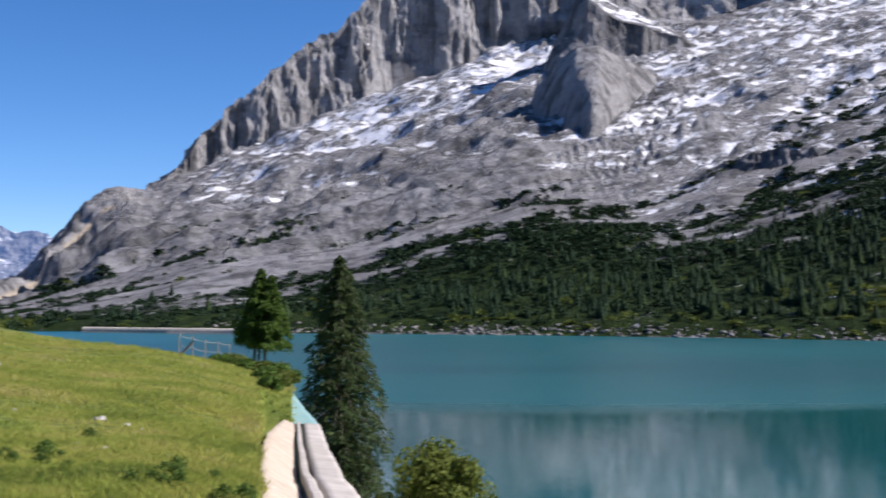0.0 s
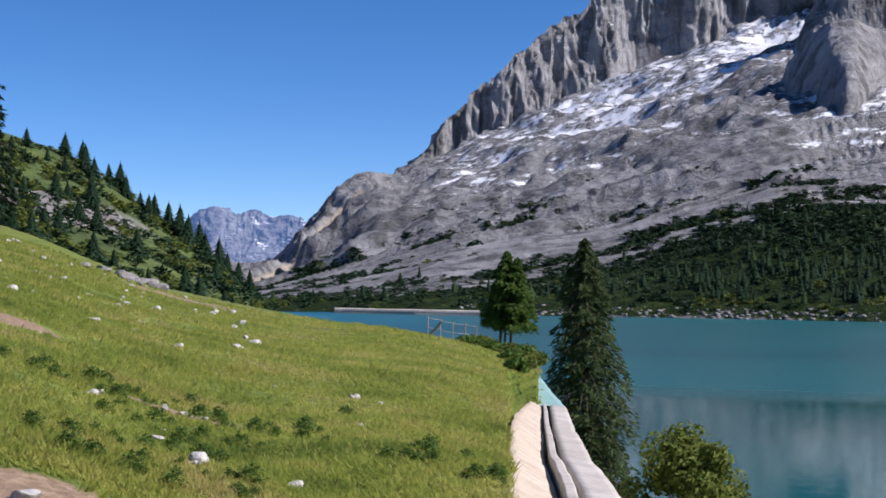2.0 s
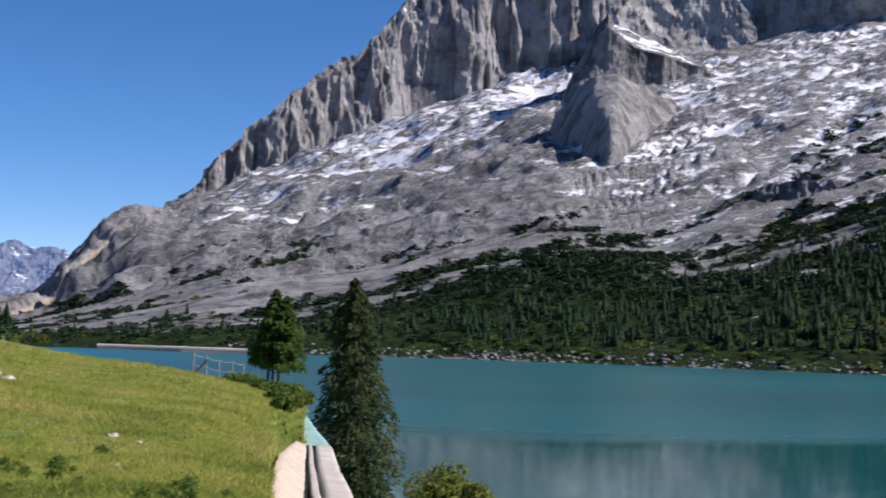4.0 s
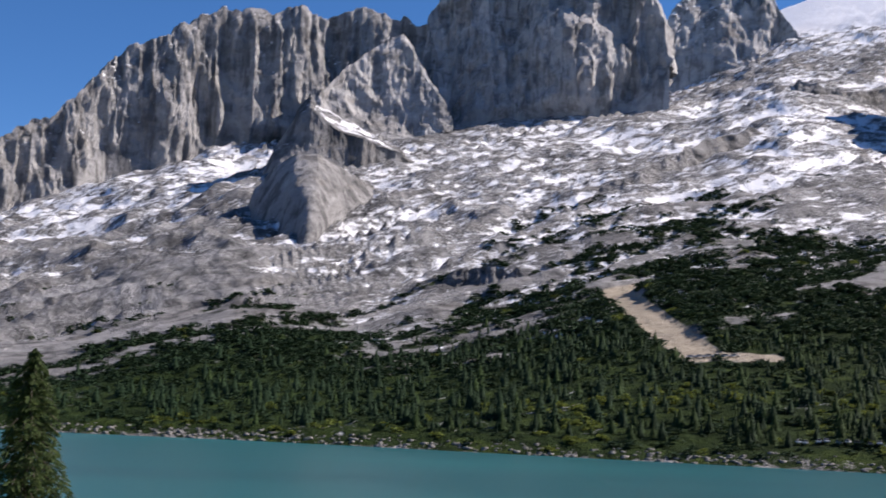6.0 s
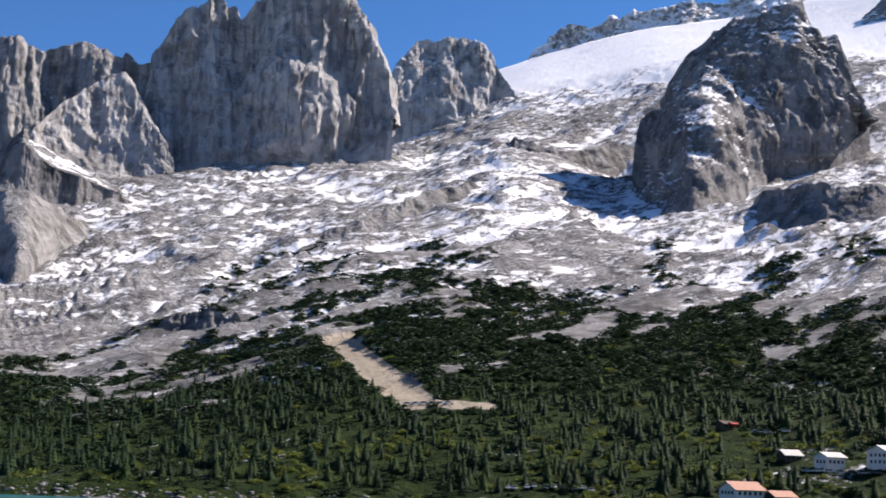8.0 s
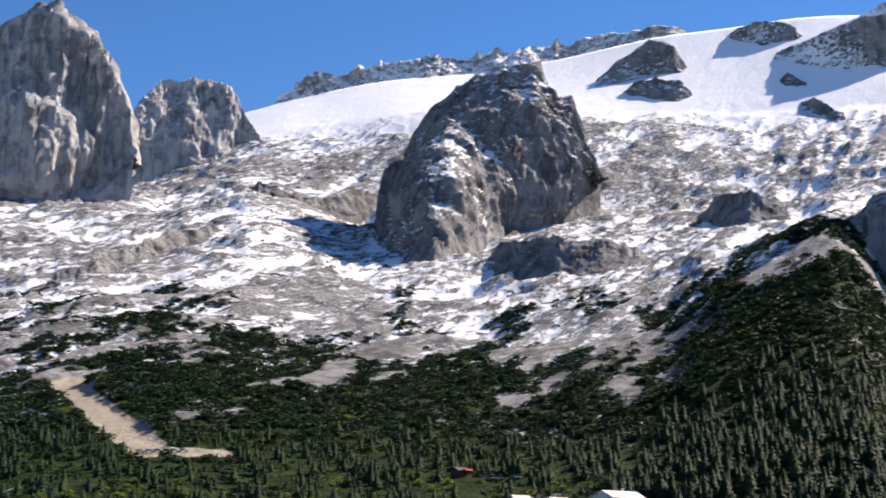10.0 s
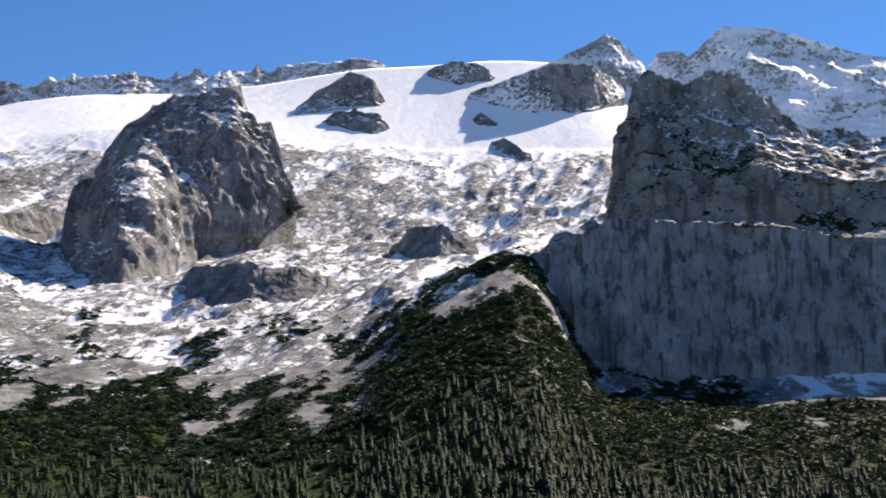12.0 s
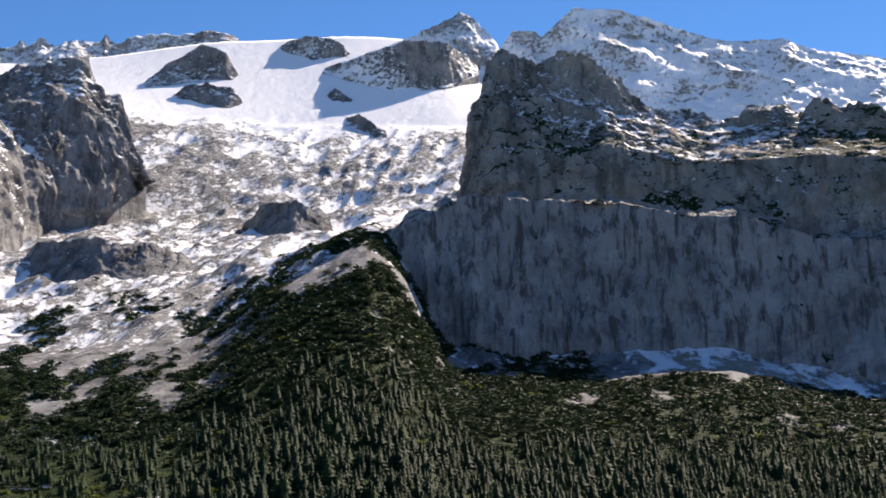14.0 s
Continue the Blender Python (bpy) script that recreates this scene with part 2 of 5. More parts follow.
PISTE = [(26.5, 570), (25.4, 573), (24.1, 573), (22.9, 620), (22.0, 677), (20.7, 765), (20.2, 797), (20.9, 812), (21.6, 818)]


def rows_at(b):
    """Distance and height of each main line at the bearings b."""
    ds, zs = [], []
    for i, line in enumerate(LINES):
        a = np.array(line, float)
        soft = (0.8, 0.8, 0.4, 0.2, 0.8, 0.8)[i]
        ds.append(sum(np.interp(b + soft * k, a[:, 0], a[:, 1]) for k in (-2, -1, 0, 1, 2)) / 5)
        zs.append(sum(np.interp(b + soft * k, a[:, 0], a[:, 2]) for k in (-2, -1, 0, 1, 2)) / 5)
    ds.append(ds[-1] + 500)
    zs.append(zs[-1] - 500)
    ds.append(ds[-1] + 900)
    zs.append(np.minimum(zs[-1] - 300, -40))
    return np.array(ds), np.array(zs)


def relief(b, d, z, lev):
    """Lifts the smooth loft into broken ground. lev counts the main lines; returns the points and the masks."""
    p = polar(b, d, z)
    flat = p.reshape(-1, 3) * np.array([1, 1, 0.6])
    n_big = fbm(flat, 420, 4, 3).reshape(b.shape)
    n_mid = fbm(flat, 110, 4, 11, 0.5, True).reshape(b.shape)
    # long ledges that run down to the lake on a slant
    c, s = math.cos(radians(28)), math.sin(radians(28))
    turn = np.stack([(flat[:, 0] * c + flat[:, 1] * s) / 6.0, -flat[:, 0] * s + flat[:, 1] * c, flat[:, 2]], -1)
    n_led = fbm(turn, 34, 3, 23, 0.5, True).reshape(b.shape)
    n_fine = fbm(flat, 16, 3, 31, 0.6).reshape(b.shape)
    n_mid, n_led, n_fine = ((q - q.mean()) / q.std() for q in (n_mid, n_led, n_fine))
    rocky = smooth(1.7, 2.4, lev) * (1 - 0.93 * smooth(3.6, 4.1, lev))
    amp = smooth(1.0, 1.5, lev) * (1 - smooth(5.6, 6.2, lev))
    lift = amp * (6 + 16 * rocky) * n_big * (1 - 0.6 * smooth(3.6, 4.1, lev)) + rocky * (2.6 * n_mid + (6.0 - 2.6 * smooth(8, 30, b)) * n_led + 0.45 * n_fine) + amp * (1 - rocky) * (1.0 * n_mid + 0.8 * n_led + 0.3 * n_fine) * (1 - 0.85 * smooth(3.7, 4.0, lev))
    lift += 0.5 * smooth(0.3, 1.0, lev) * (1 - smooth(1.0, 1.4, lev)) * n_fine
    hollow = -(0.35 * n_mid + 0.65 * n_led)
    hollow = (hollow - hollow.mean()) / hollow.std()
    n_veg = fbm(turn * np.array([1.8, 1, 1]), 30, 6, 41, 0.68).reshape(b.shape)
    n_run = fbm(np.stack([b * 14.0, d * 0.16, 0 * b], -1).reshape(-1, 3), 22, 5, 47, 0.65).reshape(b.shape)
    n_veg, n_run = n_veg / n_veg.std(), n_run / n_run.std()
    east = smooth(20, 32, b)
    n_veg = n_veg * (1 - 0.5 * east) + 0.75 * n_run * east
    left = 1 - smooth(-8, 3, b)
    green = np.interp(lev, [1, 1.3, 1.7, 2.0, 2.25, 2.5, 2.8], [1.0, 0.95, 0.74, 0.56, 0.3, 0.02, -0.4]) + smooth(1.15, 1.6, lev) * (0.26 * n_veg + 0.12 * hollow)
    green -= left * (1 - smooth(1.9, 2.2, lev)) * (0.2 + 0.28 * smooth(1.08, 1.25, lev)) - left * 0.12 * n_veg * smooth(1.0, 1.15, lev)
    green += smooth(46, 52, b) * (1 - smooth(1.95, 2.05, lev)) * 0.12
    green -= 0.14 * smooth(1.85, 2.05, lev) * (1 - smooth(20, 28, b))
    west = 1 - smooth(9, 15, b)
    green -= west * (0.3 * smooth(1.3, 1.7, lev) + 0.2 * smooth(2.0, 2.2, lev))
    green -= (0.16 * smooth(22, 28, b) * smooth(1.55, 1.85, lev) + 0.14 * smooth(30, 40, b) * smooth(1.3, 1.7, lev)) * (1 - smooth(57, 59, b))
    crest = smooth(46.5, 50, b) * (1 - smooth(57, 58, b)) * smooth(1.93, 2.0, lev)
    green += 0.1 * smooth(46.5, 48, b) * (1 - smooth(57, 58, b)) * smooth(1.45, 1.7, lev) * (1 - smooth(2.06, 2.16, lev))
    green = np.where(lev < 0.95, np.interp(lev, [0.3, 0.62], [0.2, 0.8]) + 0.15 * n_veg, green)
    level = np.interp(lev, [1.3, 1.6, 2.0, 2.4, 2.7, 3.0, 3.5, 3.8, 4.05], [0.0, 0.28, 0.5, 0.68, 0.7, 0.6, 0.52, 0.68, 1.3])
    poor = np.interp(lev, [1.9, 2.3, 2.7, 3.0, 3.5, 4.05], [-0.1, 0.42, 0.7, 0.72, 0.66, 1.3])
    side = smooth(1, 12, b)
    poor = poor - 0.4 * (1 - smooth(-14, -8, b))
    snow = level * side + poor * (1 - side) + (0.15 * hollow + 0.04 * n_veg) * (1 - 0.8 * smooth(3.9, 4.1, lev))
    snow += 0.06 * crest
    scree = smooth(63, 66, b) * smooth(1.78, 1.86, lev) * (1 - smooth(2.03, 2.1, lev))
    green -= 0.9 * scree
    snow += scree * (0.18 + 0.2 * n_veg)
    gravel = 0.62 * scree * (n_mid > -0.4)
    xy = p[..., :2]
    for line, half, near in ((PISTE, 9, (b > 17) & (b < 29) & (d > 560) & (d < 860)), (TRACK, 16, (b < -10) & (b > -23) & (d > 900) & (d < 1700))):
        q = np.array(line, float)
        course = polar(q[:, 0], q[:, 1], 0 * q[:, 1])[:, :2]
        dist = np.full(near.sum(), 1e9)
        for a0, a1 in zip(course[:-1], course[1:]):
            v = a1 - a0
            w = xy[near] - a0
            k = np.clip((w @ v) / (v @ v), 0, 1)[:, None]
            dist = np.minimum(dist, np.linalg.norm(w - k * v, axis=1))
        gravel[near] = np.maximum(gravel[near], 1 - smooth(half * 0.7, half * 1.5, dist))
    lift = lift * (1 - gravel)
    snow = np.where((b < 60) & (gravel > 0), snow - 1.5 * gravel, snow)
    green = green * (1 - gravel)
    z2 = z + lift
    return polar(b, d, z2), dict(snow=snow, green=green, gravel=gravel)


def mountain_sheet():
    view = np.arange(-31, 81, 0.1)
    rest = np.concatenate([np.arange(-180, -31, 3.0), view, np.arange(81, 180, 3.0)])
    ds, zs = rows_at(rest)
    counts = [8, 70, 110, 62, 34, 6, 5]
    D, Z, V = [], [], []
    for k, n in enumerate(counts):
        for i in range(n + (k == len(counts) - 1)):
            w = i / n
            D.append(ds[k] * (1 - w) + ds[k + 1] * w)
            Z.append(zs[k] * (1 - w) + zs[k + 1] * w)
            V.append(np.full(len(rest), k + w))
    D, Z, V = np.array(D), np.array(Z), np.array(V)
    B = np.broadcast_to(rest, D.shape).copy()
    pts, masks = relief(B, D, Z, V)
    me = grid_mesh("mountainside", pts[:, ::-1], ROCK, {k: v[:, ::-1] for k, v in masks.items()}, wrap=True)
    ob = tagged(new("ground_mountainside", me), "grey limestone slabs with snow streaks above wooded slopes", "mountainside", kind="structure")
    return rest, pts, V, masks


BEAR, GROUND, LEVEL, MASKS = mountain_sheet()


# ---- crags ----
def crag(name, label, crest, foot, mat, depth=260, nu=260, nv=110, gamma=0.8, flute=14.0, rough=10.0, snow=0.15, seed=0, drop=90, mid=None, smoothed=0.0, green=-1.0, cell=1.0, away=1.0, jag=6.0, steep=1.0, grain=1.0):
    """A rock peak: its crest line, the foot of its front wall, and a steep back, broken by gullies and pillars."""
    c, f = np.array(crest, float), np.array(foot, float)
    arc = np.concatenate([[0], np.cumsum(np.hypot(np.diff(c[:, 0]) * np.mean(c[:, 1]) / 57.3, np.diff(c[:, 2])) + 1e-3)])
    u = np.linspace(0, arc[-1], nu)
    cb, cd, cz = (np.interp(u, arc, c[:, i]) for i in range(3))
    teeth = fbm(np.stack([cb * 1.1, cd * 0, cd * 0 + seed], -1), 1.0, 4, 120 + seed, 0.6, True)
    cz = cz + jag * (teeth - teeth.mean()) / teeth.std() * np.interp(u, [0, arc[-1] * 0.06, arc[-1] * 0.94, arc[-1]], [0, 1, 1, 0])
    fd, fz = np.interp(cb, f[:, 0], f[:, 1]), np.interp(cb, f[:, 0], f[:, 2])
    if smoothed:
        k = max(3, int(smoothed * nu) // 2 * 2 + 1)
        fd, fz, cd = (np.convolve(np.pad(q, k // 2, mode="edge"), np.ones(k) / k, mode="valid") for q in (fd, fz, cd))
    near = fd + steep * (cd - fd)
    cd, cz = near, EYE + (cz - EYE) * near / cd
    front = [(fd, fz)]
    if mid is not None:
        for line in mid:
            g = np.array(line, float)
            front.append((np.interp(cb, g[:, 0], g[:, 1]), np.minimum(np.interp(cb, g[:, 0], g[:, 2]), cz)))
    front.append((cd, cz))
    D, Z, V = [], [], []
    for i in range(6):
        w = i / 6
        D.append(fd - 15 * (1 - w)), Z.append(fz - 110 * (1 - w)), V.append(np.zeros(nu))
    seg = nv // (len(front) - 1)
    for k in range(len(front) - 1):
        (d0, z0), (d1, z1) = front[k], front[k + 1]
        for i in range(seg):
            w = i / seg
            D.append(d0 + (d1 - d0) * w ** gamma), Z.append(z0 + (z1 - z0) * w), V.append(np.full(nu, (k + w) / (len(front) - 1)))
    nb = max(10, nv // 4)
    for i in range(nb + 1):
        w = i / nb
        D.append(cd + depth * w), Z.append(cz + (np.minimum(fz - drop, cz - 20) - cz) * w ** 1.15), V.append(np.full(nu, 1 + w))
    D, Z, V = np.array(D), np.array(Z), np.array(V)
    B = np.broadcast_to(cb, D.shape)
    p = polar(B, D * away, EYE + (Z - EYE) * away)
    n = normals(p)
    flat = p.reshape(-1, 3)
    massive = fbm(flat * np.array([1, 1, 0.3]), 230 * cell, 3, 40 + seed, 0.5).reshape(D.shape)
    pillars = fbm(flat * np.array([1, 1, 0.12]), 100 * cell, 6, 50 + seed, 0.58, True).reshape(D.shape)
    blocks = fbm(flat * np.array([1, 1, 0.55 * grain]), 55 * cell, 5, 80 + seed, 0.5).reshape(D.shape)
    fine = fbm(flat * np.array([1, 1, 0.4 * grain]), 15 * cell, 3, 95 + seed, 0.6, True).reshape(D.shape)
    massive, pillars, blocks, fine = ((q - q.mean()) / q.std() for q in (massive, pillars, blocks, fine))
    hold = smooth(0, 0.12, V) * (0.35 + 0.65 * smooth(0.0, 0.12, np.abs(1 - V)))
    disp = (0.42 * flute * pillars + 0.6 * flute * massive + 0.22 * rough * blocks + 0.035 * (flute + rough) * fine) * (0.12 + 0.88 * hold)
    side = np.sign((n * p).sum(2, keepdims=True))
    up = np.where(V[..., None] <= 1, -side, 1.0) * n
    p = p + up * disp[..., None] * np.array([1, 1, 0.12])
    n2 = np.abs(normals(p)[..., 2])
    hollow = np.clip(0.5 - 0.25 * blocks, 0, 1.2)
    mask = snow + 0.75 * smooth(0.35, 0.8, n2) * (0.4 + 0.6 * hollow) - 0.3 + 0.6 * fbm(flat, 110, 4, 7).reshape(D.shape)
    turf = np.where(n2 > 0.5, green + 0.5 * hollow, -1.0)
    whole = tagged(new(name), label, "rock peak", "peaks round the lake")
    cut = 6 + seg * (len(front) - 1)
    masks = dict(snow=mask, green=turf, gravel=np.zeros(D.shape))
    for piece, rows in (("front_wall", slice(0, cut + 1)), ("back_slope", slice(cut, None))):
        ob = new(piece, grid_mesh(piece, p[rows], mat, {m: v[rows] for m, v in masks.items()}))
        ob.parent = whole
    return whole


PEAK_CREST = [(-13.2, 1680, 120), (-12.9, 1700, 138), (-10.8, 1750, 214), (-8.5, 1850, 302), (-4.6, 2000, 423), (-2.8, 2050, 506), (-1.7, 2100, 569), (-0.1, 2150, 613), (2, 2200, 676), (4.4, 2200, 676), (5.9, 2200, 690), (7, 2200, 674), (8.5, 2250, 708), (9.8, 2250, 698), (12.5, 2250, 676)]
PEAK_FOOT = [(-13.2, 1660, 110), (-12.9, 1680, 135), (-8.4, 1720, 200), (-5.9, 1740, 228), (-3.5, 1780, 279), (-2.3, 1830, 345), (0, 1830, 313), (1.2, 1860, 330), (5, 1900, 386), (12.5, 1950, 406)]
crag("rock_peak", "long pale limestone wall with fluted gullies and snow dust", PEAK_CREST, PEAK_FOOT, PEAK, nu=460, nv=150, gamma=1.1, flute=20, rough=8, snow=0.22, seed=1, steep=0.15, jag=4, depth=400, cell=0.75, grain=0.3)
crag("rock_buttress", "pale limestone cone standing out of the slabs", [(3.6, 1310, 167), (3.8, 1310, 199), (4.15, 1310, 224), (4.97, 1305, 246), (5.87, 1290, 259), (6.57, 1275, 260), (7.24, 1300, 258), (8.07, 1340, 254), (9.15, 1390, 250), (9.57, 1398, 244)],
     [(3.6, 1295, 164), (4.41, 1240, 150), (5.53, 1160, 142), (6.75, 1105, 153), (8.07, 1275, 200), (9.57, 1372, 234)], PEAK, nu=220, nv=90, gamma=1.15, flute=3, rough=4, snow=-0.6, seed=2, grain=0.4, jag=0.8, depth=90, drop=60, cell=0.5, smoothed=0.16)
crag("rock_turret", "dark steep rock turret above the pale cone", [(3.91, 1509, 220), (4.19, 1521, 260), (5.0, 1533, 311), (5.74, 1539, 351), (6.39, 1544, 382), (6.64, 1556, 372), (7.76, 1574, 360), (9.31, 1580, 346), (10.6, 1580, 328), (11.07, 1568, 311)],
     [(3.91, 1408, 204), (5.35, 1466, 272), (6.58, 1484, 291), (8.0, 1488, 275), (9.39, 1509, 277), (11.08, 1553, 303)], DARK, nu=260, nv=96, gamma=1.0, flute=3.5, rough=4.5, snow=0.05, seed=14, jag=1.5, depth=100, drop=60, cell=0.5,
     mid=[[(3.91, 1502, 219), (5.0, 1503, 304), (6.0, 1498, 339), (6.42, 1493, 352), (7.79, 1495, 329), (9.32, 1507, 319), (10.6, 1530, 313), (11.07, 1542, 305)]])
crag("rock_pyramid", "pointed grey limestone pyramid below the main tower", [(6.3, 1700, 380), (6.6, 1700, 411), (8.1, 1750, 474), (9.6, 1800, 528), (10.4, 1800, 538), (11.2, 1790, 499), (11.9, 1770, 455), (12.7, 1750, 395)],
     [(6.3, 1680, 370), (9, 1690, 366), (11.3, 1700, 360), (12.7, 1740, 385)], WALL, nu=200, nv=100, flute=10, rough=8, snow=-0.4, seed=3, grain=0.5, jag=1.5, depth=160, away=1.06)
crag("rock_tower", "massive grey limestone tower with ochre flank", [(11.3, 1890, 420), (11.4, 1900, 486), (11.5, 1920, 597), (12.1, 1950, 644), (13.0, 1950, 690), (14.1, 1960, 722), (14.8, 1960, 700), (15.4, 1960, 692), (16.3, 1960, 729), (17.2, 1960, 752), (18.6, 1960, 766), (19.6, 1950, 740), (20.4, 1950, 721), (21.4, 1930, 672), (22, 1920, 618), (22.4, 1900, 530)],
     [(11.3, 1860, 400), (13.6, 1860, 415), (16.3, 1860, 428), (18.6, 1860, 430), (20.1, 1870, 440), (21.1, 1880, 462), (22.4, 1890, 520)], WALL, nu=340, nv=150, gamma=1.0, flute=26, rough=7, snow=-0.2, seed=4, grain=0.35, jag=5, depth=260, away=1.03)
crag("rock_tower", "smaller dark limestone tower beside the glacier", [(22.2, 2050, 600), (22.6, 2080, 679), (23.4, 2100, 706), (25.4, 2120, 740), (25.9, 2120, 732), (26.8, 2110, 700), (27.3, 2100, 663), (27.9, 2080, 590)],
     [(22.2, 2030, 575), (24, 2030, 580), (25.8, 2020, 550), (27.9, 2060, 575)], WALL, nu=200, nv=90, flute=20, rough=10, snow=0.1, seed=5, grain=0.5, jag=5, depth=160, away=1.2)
crag("rock_dome", "dark rounded crag with patches of snow", [(33.32, 1804, 426), (33.5, 1804, 476), (33.76, 1815, 511), (34.71, 1826, 532), (34.83, 1848, 568), (35.71, 1870, 622), (36.98, 1892, 670), (38.27, 1914, 700), (39.44, 1925, 726), (40.36, 1925, 730), (40.79, 1920, 695), (41.33, 1914, 661), (42.12, 1909, 657), (42.5, 1892, 609), (42.82, 1870, 561), (43.42, 1848, 516)],
     [(33.33, 1740, 399), (34.45, 1475, 301), (35.97, 1435, 291), (37.47, 1530, 327), (39.47, 1760, 421), (41.77, 1810, 442), (43.42, 1900, 515)], DARK, nu=320, nv=150, gamma=1.0, flute=10, rough=20, snow=0.42, seed=6, jag=2, depth=220, cell=0.6,
     mid=[[(33.32, 1760, 412), (34.45, 1640, 428), (35.6, 1580, 433), (36.6, 1600, 447), (38.0, 1730, 475), (40.44, 1780, 471), (42.0, 1810, 487), (43.42, 1900, 524)],
          [(33.32, 1797, 423), (34.75, 1760, 516), (36.3, 1782, 571), (38.3, 1810, 598), (40.4, 1826, 615), (42.0, 1854, 582), (43.42, 1843, 511)]])
crag("rock_bastion", "dark layered rock bastion above a sheer streaked cliff", [(57.6, 1185, 318), (57.9, 1192, 345), (58.11, 1200, 374), (58.28, 1215, 413), (58.8, 1240, 474), (59.52, 1250, 490), (61.07, 1260, 479), (62.13, 1260, 491), (63.29, 1262, 487), (64.27, 1275, 470), (66.22, 1300, 441), (68.67, 1310, 428), (71.1, 1310, 427), (72.3, 1310, 429), (73.92, 1310, 433), (77, 1310, 415), (84, 1310, 390)],
     [(57.6, 1178, 312), (59.34, 1162, 316), (62.26, 1160, 314), (64.76, 1160, 309), (67.19, 1156, 292), (70.08, 1154, 287), (73.47, 1150, 265), (84, 1150, 240)], BASTION, nu=460, nv=180, gamma=0.95, flute=7, rough=13, snow=0.34, seed=7, jag=3, depth=420, green=0.35, cell=0.45,
     mid=[[(57.6, 1180, 314), (59.39, 1172, 357), (62.32, 1176, 355), (64.87, 1190, 369), (67.31, 1180, 346), (70.22, 1180, 344), (73.72, 1182, 340), (84, 1182, 310)],
          [(57.6, 1182, 316), (58.27, 1205, 404), (59.47, 1226, 433), (61.42, 1236, 435), (63.22, 1242, 432), (64.22, 1250, 430), (66.18, 1272, 412), (68.62, 1282, 404), (71.04, 1284, 402), (73.8, 1284, 395), (84, 1280, 360)]])
crag("rock_cliff", "sheer dark cliff streaked by water", [(53.8, 1090, 258), (54.32, 1100, 271), (55.87, 1120, 291), (57.8, 1140, 309), (59.72, 1150, 310), (64.75, 1150, 303), (67.42, 1150, 288), (70.06, 1148, 282), (73.44, 1140, 258), (84, 1140, 240)],
     [(53.8, 1078, 250), (54.56, 1065, 216), (55.53, 1050, 145), (59.51, 1045, 134), (64.41, 1050, 137), (69.2, 1060, 144), (73.02, 1060, 136), (84, 1060, 120)], CLIFF, nu=440, nv=120, gamma=1.0, flute=7, rough=4, snow=-0.5, seed=8, jag=4, depth=120, cell=0.45, drop=20, green=0.1,
     mid=[[(53.8, 1082, 255), (54.5, 1074, 258), (55.8, 1078, 276), (57.8, 1086, 296), (59.7, 1088, 292), (64.7, 1088, 286), (67.4, 1088, 272), (70, 1090, 268), (73.4, 1090, 244), (84, 1090, 224)]])
crag("rock_ridge", "far jagged summit ridge dusted with snow", [(28.2, 3350, 1060), (28.7, 3350, 1121), (30.2, 3350, 1176), (33.3, 3380, 1238), (38.5, 3400, 1286), (41.1, 3400, 1309), (46.6, 3400, 1343), (47.2, 3400, 1290)],
     [(28.2, 3200, 1000), (33.3, 3280, 1130), (38.5, 3280, 1170), (47.2, 3290, 1270)], WALL, nu=320, nv=50, flute=22, rough=12, snow=0.75, seed=9, jag=7, depth=200)
crag("rock_summit", "snow-dusted pyramid summit on the glacier rim", [(53.6, 3200, 1240), (54.6, 3210, 1262), (55.6, 3200, 1278), (57.6, 3250, 1366), (58.3, 3250, 1340), (59.3, 3200, 1248)],
     [(53.6, 3120, 1190), (55.6, 3000, 1090), (59.3, 2950, 1010)], WALL, nu=240, nv=90, flute=12, rough=18, snow=0.85, seed=10, jag=3, depth=200)
crag("rock_summit", "highest summit with a rounded snow cap", [(59.0, 3350, 1250), (60.1, 3400, 1365), (60.9, 3400, 1363), (61.4, 3400, 1340), (63, 3450, 1446), (65.1, 3500, 1450), (66.6, 3500, 1409), (68.9, 3500, 1346), (70.6, 3500, 1327), (72.1, 3500, 1326), (73.8, 3500, 1274), (76.5, 3500, 1236), (82, 3500, 1150)],
     [(59, 3000, 900), (66, 2900, 860), (76.5, 2900, 830), (82, 2900, 800)], WALL, nu=300, nv=110, flute=18, rough=18, snow=0.95, seed=11, jag=2, depth=300)


# ---- rock steps on the slabs and islands in the glacier ----
def knoll(label, crest, foot, mat=DARK, **sets):
    crag("rock_step", label, crest, foot, mat, nu=130, nv=36, flute=7, rough=7, depth=90, drop=60, cell=0.6, jag=2.0, **sets)


knoll("long rounded grey rock step", [(37.91, 1474, 300), (38.89, 1429, 320), (41.6, 1361, 315), (44.37, 1383, 313), (45.91, 1405, 299)], [(37.91, 1414, 285), (40.45, 1295, 250), (43.41, 1310, 264), (45.91, 1345, 283)], snow=-0.05, seed=21)
knoll("rounded grey rock step", [(47.6, 1707, 405), (48.41, 1652, 430), (49.95, 1585, 418), (51.23, 1602, 407), (51.8, 1609, 382)], [(47.6, 1647, 392), (49.45, 1519, 352), (51.8, 1549, 366)], snow=-0.1, seed=22)
knoll("long dark rock step across the snowy slabs", [(18.51, 1270, 223), (21.2, 1318, 261), (23.67, 1434, 313), (26.06, 1562, 360), (26.46, 1583, 354)], [(18.51, 1230, 212), (21.73, 1288, 238), (24.22, 1424, 288), (26.46, 1543, 341)], snow=0.05, seed=23)
